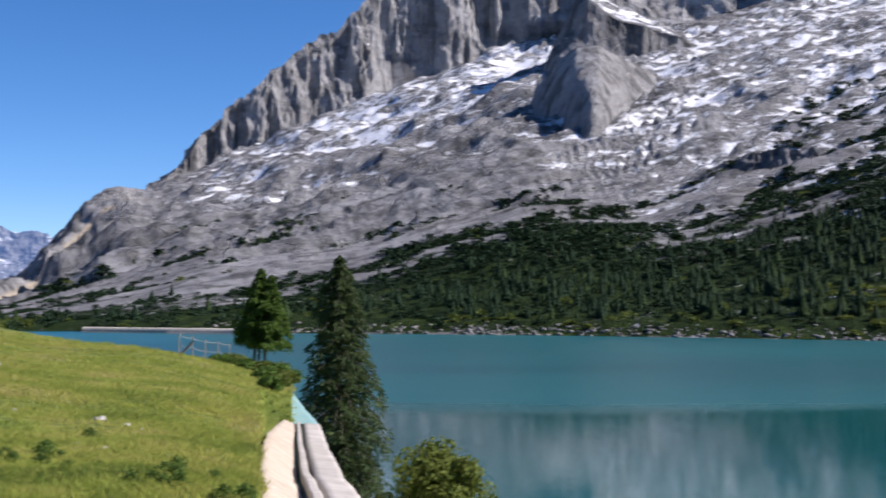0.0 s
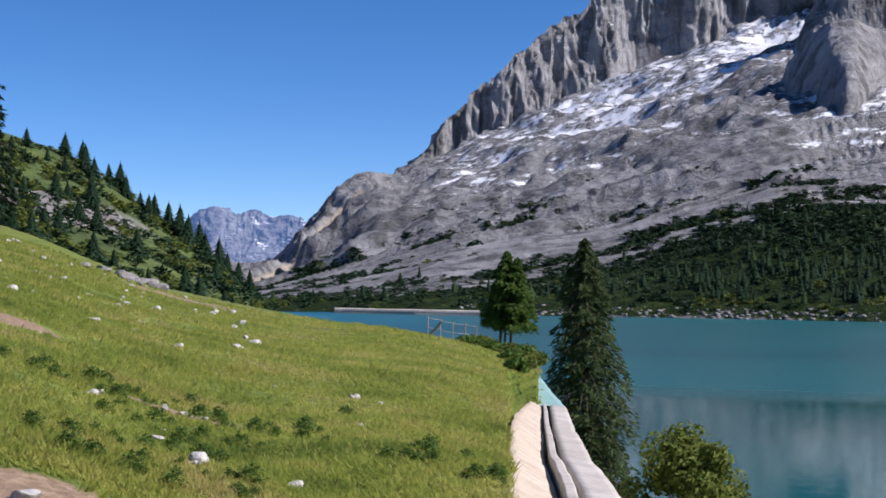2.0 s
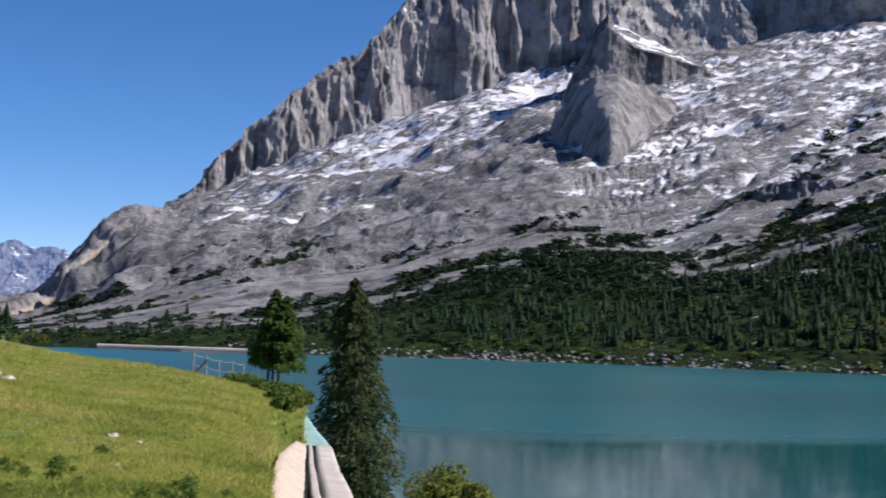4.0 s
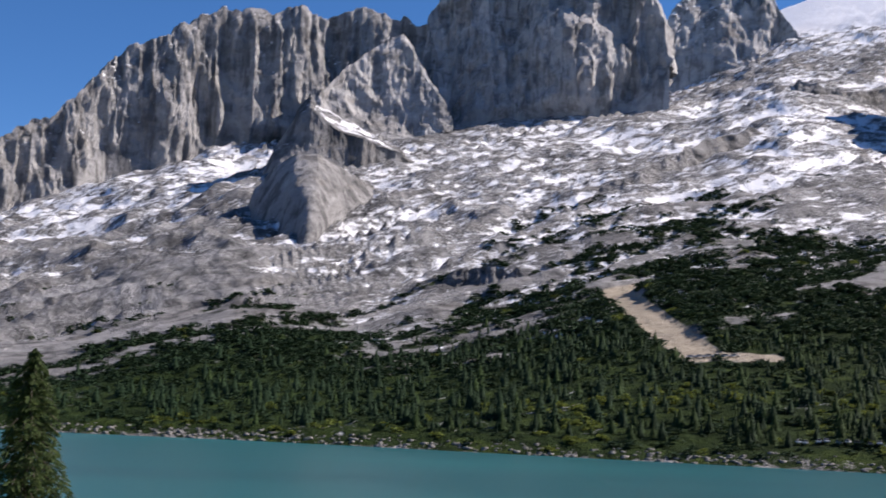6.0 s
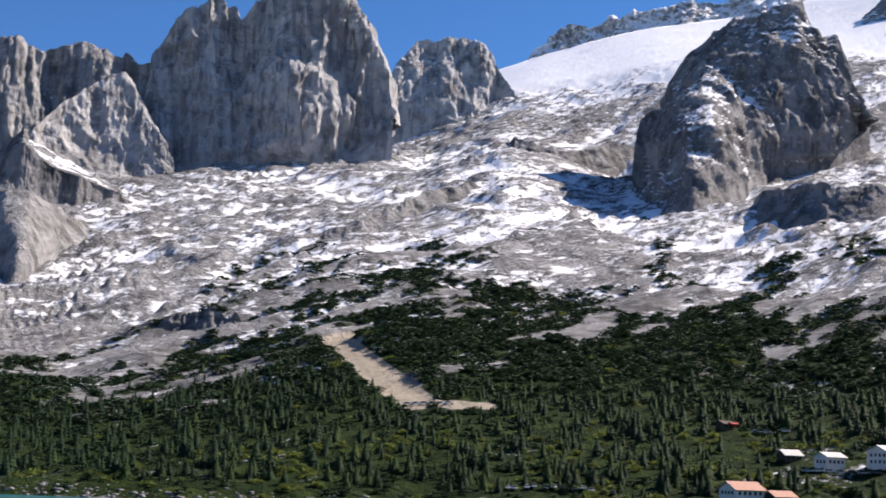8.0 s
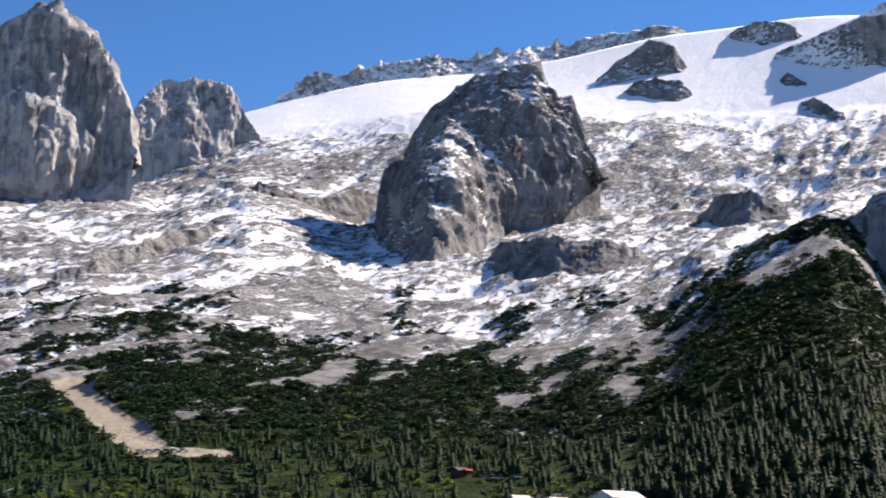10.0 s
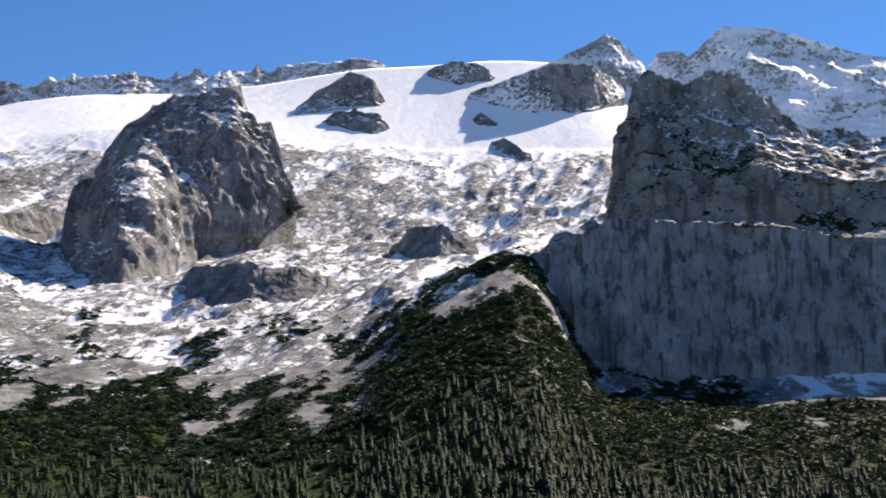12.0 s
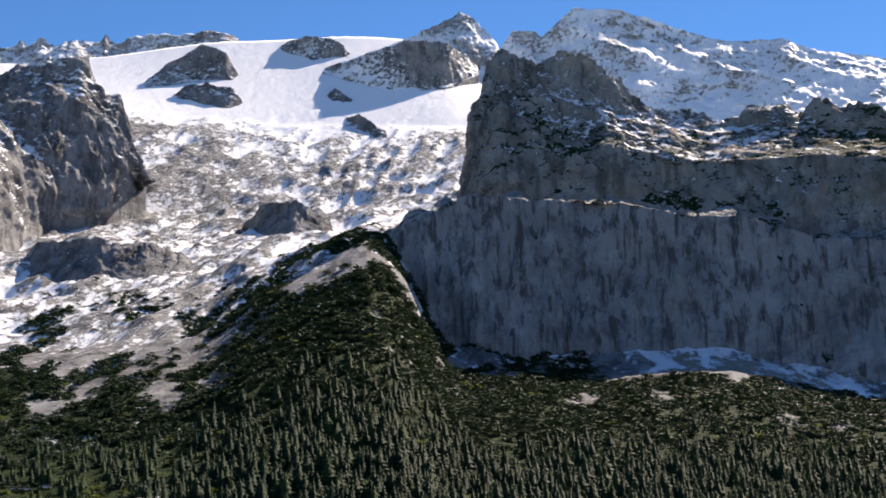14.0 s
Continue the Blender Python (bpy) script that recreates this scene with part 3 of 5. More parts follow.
knoll("dark rock island in the glacier", [(42.81, 2877, 1000), (44.12, 2922, 1076), (45.66, 2957, 1149), (46.72, 2954, 1128), (47.59, 2951, 1055)], [(42.81, 2817, 976), (45.18, 2880, 1025), (47.59, 2891, 1032)], snow=0.42, seed=24)
knoll("dark rock island in the glacier", [(44.06, 2764, 935), (45.19, 2746, 974), (47.02, 2726, 964), (47.66, 2724, 910)], [(44.06, 2704, 914), (46.26, 2669, 893), (47.66, 2664, 887)], snow=0.2, seed=25)
knoll("small rock island in the glacier", [(51.21, 2800, 966), (51.74, 2786, 987), (52.97, 2752, 938)], [(51.21, 2760, 948), (52.97, 2712, 916)], snow=0.1, seed=26)
knoll("striped rounded rock island in the glacier", [(51.95, 2672, 876), (52.78, 2581, 864), (53.87, 2473, 792), (53.97, 2466, 772)], [(51.95, 2622, 857), (53.56, 2447, 766), (53.97, 2416, 752)], snow=0.25, seed=27)
knoll("dark rock step below the glacier", [(26.77, 2004, 508), (27.91, 1907, 506), (30.23, 1901, 482), (32.5, 2000, 520), (33.56, 2047, 530)], [(26.77, 1954, 494), (28.72, 1787, 427), (30.76, 1873, 443), (33.57, 1997, 487)], snow=-0.05, seed=28)
knoll("dark overhanging step at the slab foot", [(12.5, 902, 96), (13.2, 902, 108), (14.33, 898, 111), (16.0, 894, 109), (16.9, 892, 98)], [(12.5, 887, 84), (16.9, 877, 92)], snow=-0.4, seed=29)

knoll("rock band below the snow dome", [(48.96, 3247, 1261), (50.41, 3137, 1250), (51.73, 3126, 1238), (52.4, 3132, 1202)], [(48.96, 3207, 1236), (50.68, 3077, 1160), (52.4, 3092, 1176)], snow=0.5, seed=31)
knoll("snow-streaked rock band under the pyramid summit", [(51.16, 3017, 1119), (53.05, 2938, 1125), (55.17, 2902, 1150), (57.0, 2947, 1160), (58.4, 3077, 1152)], [(51.16, 2957, 1083), (54.35, 2824, 992), (56.96, 2883, 1023), (58.39, 3017, 1101)], snow=0.62, seed=32)

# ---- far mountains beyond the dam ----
FAR = rock_material("far rock with haze glow", (0.1, 0.1, 0.11), (0.2, 0.2, 0.2), (0.18, 0.17, 0.16), 0.3)
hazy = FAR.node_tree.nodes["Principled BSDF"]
hazy.inputs["Emission Color"].default_value = (0.2, 0.42, 0.95, 1)      # rock itself glows blue to stand in for air light over twelve kilometres
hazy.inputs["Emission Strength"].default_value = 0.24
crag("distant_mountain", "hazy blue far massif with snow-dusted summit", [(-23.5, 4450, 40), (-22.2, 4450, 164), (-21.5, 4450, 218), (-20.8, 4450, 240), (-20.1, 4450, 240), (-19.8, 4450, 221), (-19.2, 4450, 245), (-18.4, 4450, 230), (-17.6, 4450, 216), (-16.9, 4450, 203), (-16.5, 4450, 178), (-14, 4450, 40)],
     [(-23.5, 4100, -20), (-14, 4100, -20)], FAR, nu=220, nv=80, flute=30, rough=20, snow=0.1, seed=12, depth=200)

# ---- lake ----
bm = bmesh.new()
bmesh.ops.create_grid(bm, x_segments=40, y_segments=40, size=950)
me = bpy.data.meshes.new("lake")
bm.to_mesh(me)
bm.free()
me.materials.append(WATER)
tagged(new("water", me), "calm turquoise reservoir water with blurred reflections", "lake", kind="structure")


# ---- meadow ----
# bearing, distance of the brow, slope up to it
BROW = [(-180, 110, 0.03), (-60, 110, 0.08), (-29.4, 95, 0.058), (-24.8, 85, 0.02), (-20, 76, 0.0015), (-15.1, 64, -0.01), (-11.6, 54, -0.009), (-9.6, 60, -0.022), (-8, 66, -0.036), (-7.4, 64, -0.036), (-7.0, 60, -0.037), (-6.7, 52, -0.038), (-6.55, 38, -0.038), (-6.4, 12, -0.04), (40, 5, -0.03), (110, 5, 0.0), (140, 30, 0.02), (180, 110, 0.03)]


def meadow_height(x, y):
    b, d = np.degrees(np.arctan2(x, y)), np.hypot(x, y)
    p = np.stack([x, y, np.zeros_like(x)], -1).reshape(-1, 3)
    n = fbm(p, 14, 4, 61).reshape(x.shape) * 0.3 + fbm(p, 2.2, 4, 62).reshape(x.shape) * 0.1
    e = np.array(BROW, float)
    z = 12.4 + d * sum(np.interp(b + s, e[:, 0], e[:, 2]) for s in (-2.4, -1.6, -0.8, 0, 0.8, 1.6, 2.4)) / 7 + n * np.minimum(1, d / 12)
    z = z - 1.3 * smooth(-8.1, -7.85, b) * (1 - smooth(36.3, 37.3, d)) * smooth(9, 12, d)
    over = np.maximum(d - np.interp(b, e[:, 0], e[:, 1]), 0)
    return z - np.minimum(over * np.where(b < -8.2, 0.4, 1.0), 18)


BARE = [(-29.0, 7.9, 0.5, 0.7), (-22.5, 13.6, 0.7, 0.25), (-29.6, 20, 0.9, 0.7), (-22, 60, 3, 2.5), (-27.0, 14.0, 0.35, 0.2), (-14.8, 19.5, 0.2, 0.15)]


def meadow():
    r = np.concatenate([np.linspace(0.0, 8, 24, endpoint=False), np.geomspace(8, 150, 230)])
    b = np.concatenate([np.arange(-180, -32, 4.0), np.arange(-32, 4, 0.1), np.arange(4, 180, 4.0)])
    R, B = np.meshgrid(r, b, indexing="ij")
    X, Y = np.sin(np.radians(B)) * R, np.cos(np.radians(B)) * R
    Z = meadow_height(X, Y)
    bare = np.full(R.shape, -0.35)
    for pb, pd, w, h in BARE:
        px, py = math.sin(radians(pb)) * pd, math.cos(radians(pb)) * pd
        bare = np.maximum(bare, 1.0 - 0.55 * np.hypot((X - px) / w, (Y - py) / h))
    p = np.stack([X, Y, Z], -1)
    me = grid_mesh("meadow", p[:, ::-1], MEADOW, dict(bare=bare[:, ::-1]), wrap=True)
    tagged(new("ground_meadow", me), "sunlit grazed alpine meadow with stones and bare patches", "meadow", kind="structure")


meadow()


def hillside():
    """The bushy hill behind the brow of the meadow."""
    crest = np.array([(-60, 420, 90), (-34, 420, 66), (-29.4, 420, 58), (-27.2, 420, 53), (-24.8, 410, 41), (-22.5, 400, 28), (-20.8, 390, 19), (-19.1, 380, 9), (-17.5, 370, -3)], float)
    b = np.arange(-60, -17.5, 0.12)
    cd, cz = np.interp(b, crest[:, 0], crest[:, 1]), np.interp(b, crest[:, 0], crest[:, 2])
    foot = np.interp(b, [-60, -30, -24, -17.5], [11, 10, 4, -4])
    rows = []
    for w in np.linspace(0, 1, 110):
        rows.append(polar(b, 125 + (cd - 125) * w, foot + (cz - foot) * (0.25 * w + 0.75 * w * w) if w < 1 else cz))
    for w in np.linspace(0.05, 1, 20):
        rows.append(polar(b, cd + 260 * w, cz - 90 * w * w))
    p = np.array(rows)
    n = fbm(p.reshape(-1, 3), 40, 5, 71).reshape(p.shape[:2])
    p[..., 2] += n * 4 * np.interp(np.arange(len(rows)), [0, 30, 95, 109, 129], [0, 1, 1, 0.35, 1])[:, None]
    green = 0.75 + 0.5 * fbm(p.reshape(-1, 3), 22, 4, 73).reshape(p.shape[:2])
    q = polar(-27.0, 330.0, 0.0)
    green -= 1.4 * np.exp(-(((p[..., 0] - q[0]) / 13) ** 2 + ((p[..., 1] - q[1]) / 40) ** 2))
    me = grid_mesh("hillside", p[:, ::-1], HILL, dict(green=green[:, ::-1]))
    tagged(new("ground_hillside", me), "green hillside with dark shrubs and rock outcrops", "hillside", kind="structure")
    return b, p


def hill_material():
    m, nt, bsdf = material("hill turf")
    a, c = noise_tex(nt, 0.09, 6, 0.65), noise_tex(nt, 0.5, 5, 0.7)
    col = ramp(nt, a, [(0.35, (0.03, 0.05, 0.01)), (0.6, (0.07, 0.105, 0.018)), (0.75, (0.12, 0.14, 0.03))])
    stone = ramp(nt, c, [(0.3, (0.1, 0.095, 0.09)), (0.7, (0.26, 0.25, 0.23))])
    col = mix(nt, step(nt, attr(nt, "green"), 0.15, 0.35), stone, col)
    nt.links.new(col, bsdf.inputs["Base Color"])
    bsdf.inputs["Roughness"].default_value = 0.95
    bump(nt, bsdf, c, 0.8, 1.0)
    return m


HILL = hill_material()
HILL_B, HILL_P = hillside()


# ---- plants ----
def leaf_material(name, dark, light, through_light=0.25, spread=0.45):
    m, nt, bsdf = material(name)
    info = nt.nodes.new("ShaderNodeObjectInfo")
    geo = nt.nodes.new("ShaderNodeNewGeometry")
    a = noise_tex(nt, 0.35, 4, 0.6)
    v = maths(nt, "ADD", maths(nt, "MULTIPLY", geo.outputs["Random Per Island"], spread), maths(nt, "MULTIPLY", a, 0.6))
    v = maths(nt, "ADD", v, 0.5 * (0.45 - spread))
    v = maths(nt, "ADD", v, maths(nt, "MULTIPLY", info.outputs["Random"], 0.15))
    nt.links.new(ramp(nt, v, [(0.25, dark), (0.85, light)]), bsdf.inputs["Base Color"])
    bsdf.inputs["Roughness"].default_value = 0.75
    bsdf.inputs["Specular IOR Level"].default_value = 0.08
    bsdf.inputs["Transmission Weight"].default_value = 0.0
    back = nt.nodes.new("ShaderNodeBsdfTranslucent")
    back.inputs[0].default_value = (*(min(1, 1.6 * c) for c in light), 1)
    both = nt.nodes.new("ShaderNodeMixShader")
    both.inputs[0].default_value = through_light
    out = nt.nodes["Material Output"]
    nt.links.new(bsdf.outputs[0], both.inputs[1])
    nt.links.new(back.outputs[0], both.inputs[2])
    nt.links.new(both.outputs[0], out.inputs[0])
    return m


SPRUCE = leaf_material("spruce needles", (0.007, 0.018, 0.009), (0.017, 0.038, 0.017), 0.05, 0.15)
LARCH = leaf_material("larch needles", (0.012, 0.027, 0.009), (0.036, 0.064, 0.02), 0.08, 0.18)
OLIVE = leaf_material("drooping larch needles", (0.02, 0.04, 0.014), (0.085, 0.118, 0.045), 0.25)
FIR = leaf_material("young fir needles", (0.025, 0.055, 0.012), (0.11, 0.18, 0.036))
PINE = leaf_material("dwarf pine needles", (0.011, 0.024, 0.013), (0.032, 0.062, 0.028), 0.06, 0.2)
ALDER = leaf_material("alder leaves", (0.035, 0.06, 0.012), (0.13, 0.16, 0.035))
BUSH = leaf_material("broad bush leaves", (0.05, 0.075, 0.012), (0.17, 0.2, 0.045))
GRASS = leaf_material("grass blades", (0.11, 0.15, 0.026), (0.36, 0.38, 0.09), 0.4)
gt = GRASS.node_tree
tone = noise_tex(gt, 0.5, 5, 0.7)
GRASS_COL = ramp(gt, tone, [(0.36, (0.07, 0.115, 0.02)), (0.47, (0.19, 0.24, 0.042)), (0.56, (0.31, 0.3, 0.08)), (0.66, (0.38, 0.29, 0.14))])
gt.links.new(GRASS_COL, gt.nodes["Principled BSDF"].inputs["Base Color"])
BARK = plain("bark", (0.05, 0.04, 0.032), (0.13, 0.11, 0.09), 6.0, 0.95, 0.6, 0.02)
STONE = plain("pale limestone", (0.36, 0.34, 0.31), (0.62, 0.6, 0.56), 5.0, 0.9, 0.5, 0.02)
GREYSTONE = plain("grey field stone", (0.13, 0.125, 0.12), (0.3, 0.29, 0.27), 4.0, 0.9, 0.5, 0.02)
rng = np.random.default_rng(5)


def tri_mesh(name, verts, faces, mat, smooth_faces=False):
    """A mesh of triangles from arrays."""
    verts, faces = np.asarray(verts, np.float32), np.asarray(faces, np.int32)
    me = bpy.data.meshes.new(name)
    me.vertices.add(len(verts))
    me.vertices.foreach_set("co", verts.reshape(-1))
    me.loops.add(faces.size)
    me.loops.foreach_set("vertex_index", faces.reshape(-1))
    me.polygons.add(len(faces))
    me.polygons.foreach_set("loop_start", (np.arange(len(faces)) * 3).astype(np.int32))
    if smooth_faces:
        me.polygons.foreach_set("use_smooth", np.ones(len(faces), dtype=bool))
    me.materials.append(mat)
    me.update(calc_edges=True)
    return me


def slope_conifer(tiers, points, slim, r):
    """Crown of a conifer one unit high: drooping boughs in tiers. Returns vertices and triangles."""
    v, f = [], []
    for t in range(tiers):
        w = t / (tiers - 1)
        z = 0.1 + 0.84 * w
        reach = slim * (1 - w) ** 0.85 + 0.015
        for k in range(points):
            a = 2 * math.pi * (k + 0.5 * (t % 2)) / points + r.uniform(-0.25, 0.25)
            q = reach * r.uniform(0.7, 1.15)
            sag = 0.05 + 0.35 * q
            da = 2.6 / points
            i = len(v)
            v += [(0, 0, z + 0.11), (q * 0.62 * math.cos(a - da), q * 0.62 * math.sin(a - da), z - sag * 0.5), (q * math.cos(a), q * math.sin(a), z - sag * 0.75), (q * 0.62 * math.cos(a + da), q * 0.62 * math.sin(a + da), z - sag * 0.5)]
            f += [(i, i + 1, i + 2), (i, i + 2, i + 3)]
    i = len(v)
    ring = [(0.55 * slim * math.cos(k * 1.0472), 0.55 * slim * math.sin(k * 1.0472), 0.06) for k in range(6)]
    v += ring + [(0, 0, 0.97)]
    f += [(i + k, i + (k + 1) % 6, i + 6) for k in range(6)]
    i = len(v)
    v += [(0.02, 0, 0.9), (-0.012, 0.02, 0.9), (-0.012, -0.02, 0.9), (0, 0, 1.0)]
    f += [(i, i + 1, i + 3), (i + 1, i + 2, i + 3), (i + 2, i, i + 3)]
    return np.array(v), np.array(f)


def trunk_shape():
    v, f = [], []
    for k in range(5):
        a = 2 * math.pi * k / 5
        v += [(0.022 * math.cos(a), 0.022 * math.sin(a), -0.06), (0.012 * math.cos(a), 0.012 * math.sin(a), 0.5)]
    for k in range(5):
        a, b = 2 * k, 2 * ((k + 1) % 5)
        f += [(a, b, b + 1), (a, b + 1, a + 1)]
    return np.array(v), np.array(f)


def scatter(name, shapes, places, mat, label, category):
    """Many copies of low shapes joined into one mesh. places: x, y, z, height, width, turn."""
    V, F, at = [], [], 0
    pick = rng.integers(0, len(shapes), len(places))
    for s, (sv, sf) in enumerate(shapes):
        q = places[pick == s]
        if not len(q):
            continue
        c, si = np.cos(q[:, 5])[:, None], np.sin(q[:, 5])[:, None]
        x = (sv[None, :, 0] * c - sv[None, :, 1] * si) * q[:, 4:5] + q[:, 0:1]
        y = (sv[None, :, 0] * si + sv[None, :, 1] * c) * q[:, 4:5] + q[:, 1:2]
        z = sv[None, :, 2] * q[:, 3:4] + q[:, 2:3]
        V.append(np.stack([x, y, z], -1).reshape(-1, 3))
        F.append((sf[None] + (np.arange(len(q)) * len(sv))[:, None, None]).reshape(-1, 3) + at)
        at += len(sv) * len(q)
    me = tri_mesh(name, np.concatenate(V), np.concatenate(F), mat)
    return tagged(new(name, me), label, category, kind="stuff")


def sample_ground(n, want):
    """n places on the mountainside, drawn by a weight for each of its cells: x, y, z, bearing."""
    inside = (BEAR > -24) & (BEAR < 80)
    cols = np.where(inside)[0]
    cell = np.linalg.norm(np.diff(GROUND[:, cols], axis=0), axis=2)[:, :-1] * np.linalg.norm(np.diff(GROUND[:, cols], axis=1), axis=2)[:-1]
    bear = np.broadcast_to(BEAR[cols], GROUND[:, cols].shape[:2])
    w = cell * want(bear, LEVEL[:, cols], MASKS["green"][:, cols], MASKS["gravel"][:, cols], GROUND[:, cols, 2])[:-1, :-1]
    w = w.reshape(-1)
    pick = rng.choice(len(w), n, p=w / w.sum())
    r, c = pick // cell.shape[1], pick % cell.shape[1]
    a, b = rng.random(n)[:, None], rng.random(n)[:, None]
    g = GROUND[:, cols]
    p = (g[r, c] * (1 - a) + g[r + 1, c] * a) * (1 - b) + (g[r, c + 1] * (1 - a) + g[r + 1, c + 1] * a) * b
    return p, bear[r, c], LEVEL[r, cols[0] + c]


SPIRES = [slope_conifer(6, 6, s, random.Random(i)) for i, s in enumerate((0.27, 0.33, 0.24, 0.38))]
CONES = [slope_conifer(9, 9, s, random.Random(20 + i)) for i, s in enumerate((0.27, 0.33))]


# open ground before the houses and the car park: bearings and distances
CLEAR = [(37.0, 40.4, 405, 440), (39.2, 40.8, 455, 495), (40.7, 46.5, 440, 495), (36.8, 38.3, 500, 540), (38.3, 40.0, 512, 534), (23.3, 26.8, 530, 582), (27.8, 33.2, 415, 436)]


def wood():
    def want(b, lev, green, gravel, z):
        high = 0.35 * (1 - smooth(15, 25, b))
        dense = (1 - smooth(1.2 + high, 1.42 + high, lev)) * smooth(1.0, 1.02, lev)
        group = 0.5 + 0.5 * np.sin(b * 2.1 + 9 * lev) * np.sin(b * 0.83 - 14 * lev + 1)
        dense = dense * (0.1 + 0.9 * smooth(-6, 4, b)) * (1 - (1 - smooth(4, 14, b)) * smooth(1.1, 1.35, lev) * 0.85) * (0.15 + 1.2 * group) + smooth(42, 50, b) * smooth(1.0, 1.03, lev) * (1 - smooth(1.12, 1.3, lev)) * 1.3
        patch = smooth(0.25, 0.7, green)
        return dense * patch * (gravel < 0.2) * (z > 2)
    p, b, lev = sample_ground(6500, want)
    h = (2.0 + 6.0 * rng.random(len(p)) ** 1.8) * (1 + 0.35 * smooth(40, 48, b)) * (1 - 0.3 * smooth(1.4, 2.0, lev))
    q = np.column_stack([p[:, 0], p[:, 1], p[:, 2] - 0.4, h, h * rng.uniform(1.0, 1.5, len(p)), rng.uniform(0, 6.28, len(p))])
    d = np.hypot(p[:, 0], p[:, 1])
    free = np.ones(len(p), dtype=bool)
    for b0, b1, d0, d1 in CLEAR:
        free &= ~((b > b0) & (b < b1) & (d > d0) & (d < d1))
    q, b, p = q[free], b[free], p[free]
    near = np.argsort(np.hypot(p[:, 0], p[:, 1]))
    single, rest = near[:260], near[260:]
    larch = rng.random(len(rest)) < np.where(b[rest] < 18, 0.15, np.where(b[rest] < 44, 0.35, 0.12))
    scatter("forest", SPIRES, q[rest[~larch]], SPRUCE, "dense dark spruce wood on the lake's far slope", "forest")
    scatter("larch_forest", SPIRES, q[rest[larch]], LARCH, "light green larches scattered through the slope", "forest")
    tv, tf = trunk_shape()
    crowns = [tri_mesh("crown", *c, m) for c in CONES for m in (SPRUCE, LARCH)]
    stem = tri_mesh("trunk", tv, tf, BARK, True)
    for i in single:
        k = int(rng.integers(0, 4))
        t = new("conifer")
        t.matrix_basis = Matrix.LocRotScale(Vector(q[i, :3]), Euler((0, 0, q[i, 5])), Vector((q[i, 4], q[i, 4], q[i, 3])))
        tagged(t, "light green larch by the far shore" if k % 2 else "dark green spruce by the far shore", "conifer", "trees along the far shore")
        new("trunk", stem).parent = t
        new("crown", crowns[k]).parent = t


wood()


def tuft_shape(n, r, flat=0.7, size=0.22):
    """A loose clump of twigs: small leaf blades through a low dome."""
    v, f = [], []
    for _ in range(n):
        a, e, k = r.uniform(0, 6.283), r.uniform(0.05, 1.5), r.uniform(0.55, 1.0)
        c = Vector((math.cos(a) * math.cos(e) * k * 0.5, math.sin(a) * math.cos(e) * k * 0.5, math.sin(e) * k * flat))
        d = Vector((r.gauss(0, 1), r.gauss(0, 1), r.gauss(0, 0.7))).normalized() * size
        g = Vector((r.gauss(0, 1), r.gauss(0, 1), r.gauss(0, 0.7))).normalized() * size
        i = len(v)
        v += [tuple(c + d), tuple(c - d * 0.6 + g * 0.5), tuple(c - d * 0.6 - g * 0.5)]
        f.append((i, i + 1, i + 2))
    return np.array(v), np.array(f)


CLUMPS = [tuft_shape(44, random.Random(40 + i), 0.7, 0.2) for i in range(5)]


def scrub():
    def want(b, lev, green, gravel, z):
        return smooth(0.35, 0.6, green) * smooth(0.62, 0.8, lev) * (1 - smooth(2.3, 2.8, lev)) * (gravel < 0.2) * (0.8 + 1.2 * smooth(1.15, 1.4, lev)) * (z > 1)
    p, b, lev = sample_ground(21000, want)
    s = rng.uniform(3, 7, len(p)) * (1 + 0.8 * smooth(1.2, 1.5, lev) * rng.random(len(p)))
    q = np.column_stack([p[:, 0], p[:, 1], p[:, 2] - 0.5, s ** 0.8 * rng.uniform(0.6, 0.95, len(p)), s * 1.1, rng.uniform(0, 6.28, len(p))])
    bright = rng.random(len(p)) < (0.1 + 0.6 * smooth(15, 24, b) * (1 - smooth(40, 46, b))) * (1 - smooth(1.08, 1.3, lev)) + 0.6 * (1 - smooth(1.0, 1.03, lev)) + 0.02
    patch = fbm(p * np.array([1, 1, 0]), 26, 3, 87)
    bright = (bright & (patch > -0.05)) | ((patch > 0.22) & (lev < 1.16) & (b > 14) & (b < 43))
    scatter("dwarf_pine_scrub", CLUMPS, q[~bright], PINE, "dark dwarf pine scrub in patches on the slabs", "scrub")
    scatter("alder_scrub", CLUMPS, q[bright], ALDER, "bright green alder scrub above the shore", "scrub")


scrub()


def rock_shape(seed):
    """A low angular block of twenty faces."""
    r = random.Random(seed)
    bm = bmesh.new()
    bmesh.ops.create_icosphere(bm, subdivisions=1, radius=0.5)
    v = np.array([tuple(c.co * r.uniform(0.7, 1.2)) for c in bm.verts]) * np.array([1, 1, 0.7])
    f = np.array([[c.index for c in face.verts] for face in bm.faces])
    bm.free()
    return v, f


def shore_rocks():
    def want(b, lev, green, gravel, z):
        return smooth(0.4, 0.5, lev) * (1 - smooth(0.7, 0.95, lev)) * (b < 45) * (b > -10)
    p, b, lev = sample_ground(1000, want)
    s = 0.4 + 1.6 * rng.random(len(p)) ** 2
    q = np.column_stack([p[:, 0], p[:, 1], p[:, 2] - 0.1, s, s * 1.5, rng.uniform(0, 6.28, len(p))])
    scatter("shore_rocks", [rock_shape(i) for i in range(5)], q, GREYSTONE, "grey broken rocks along the far waterline", "rocks")


shore_rocks()


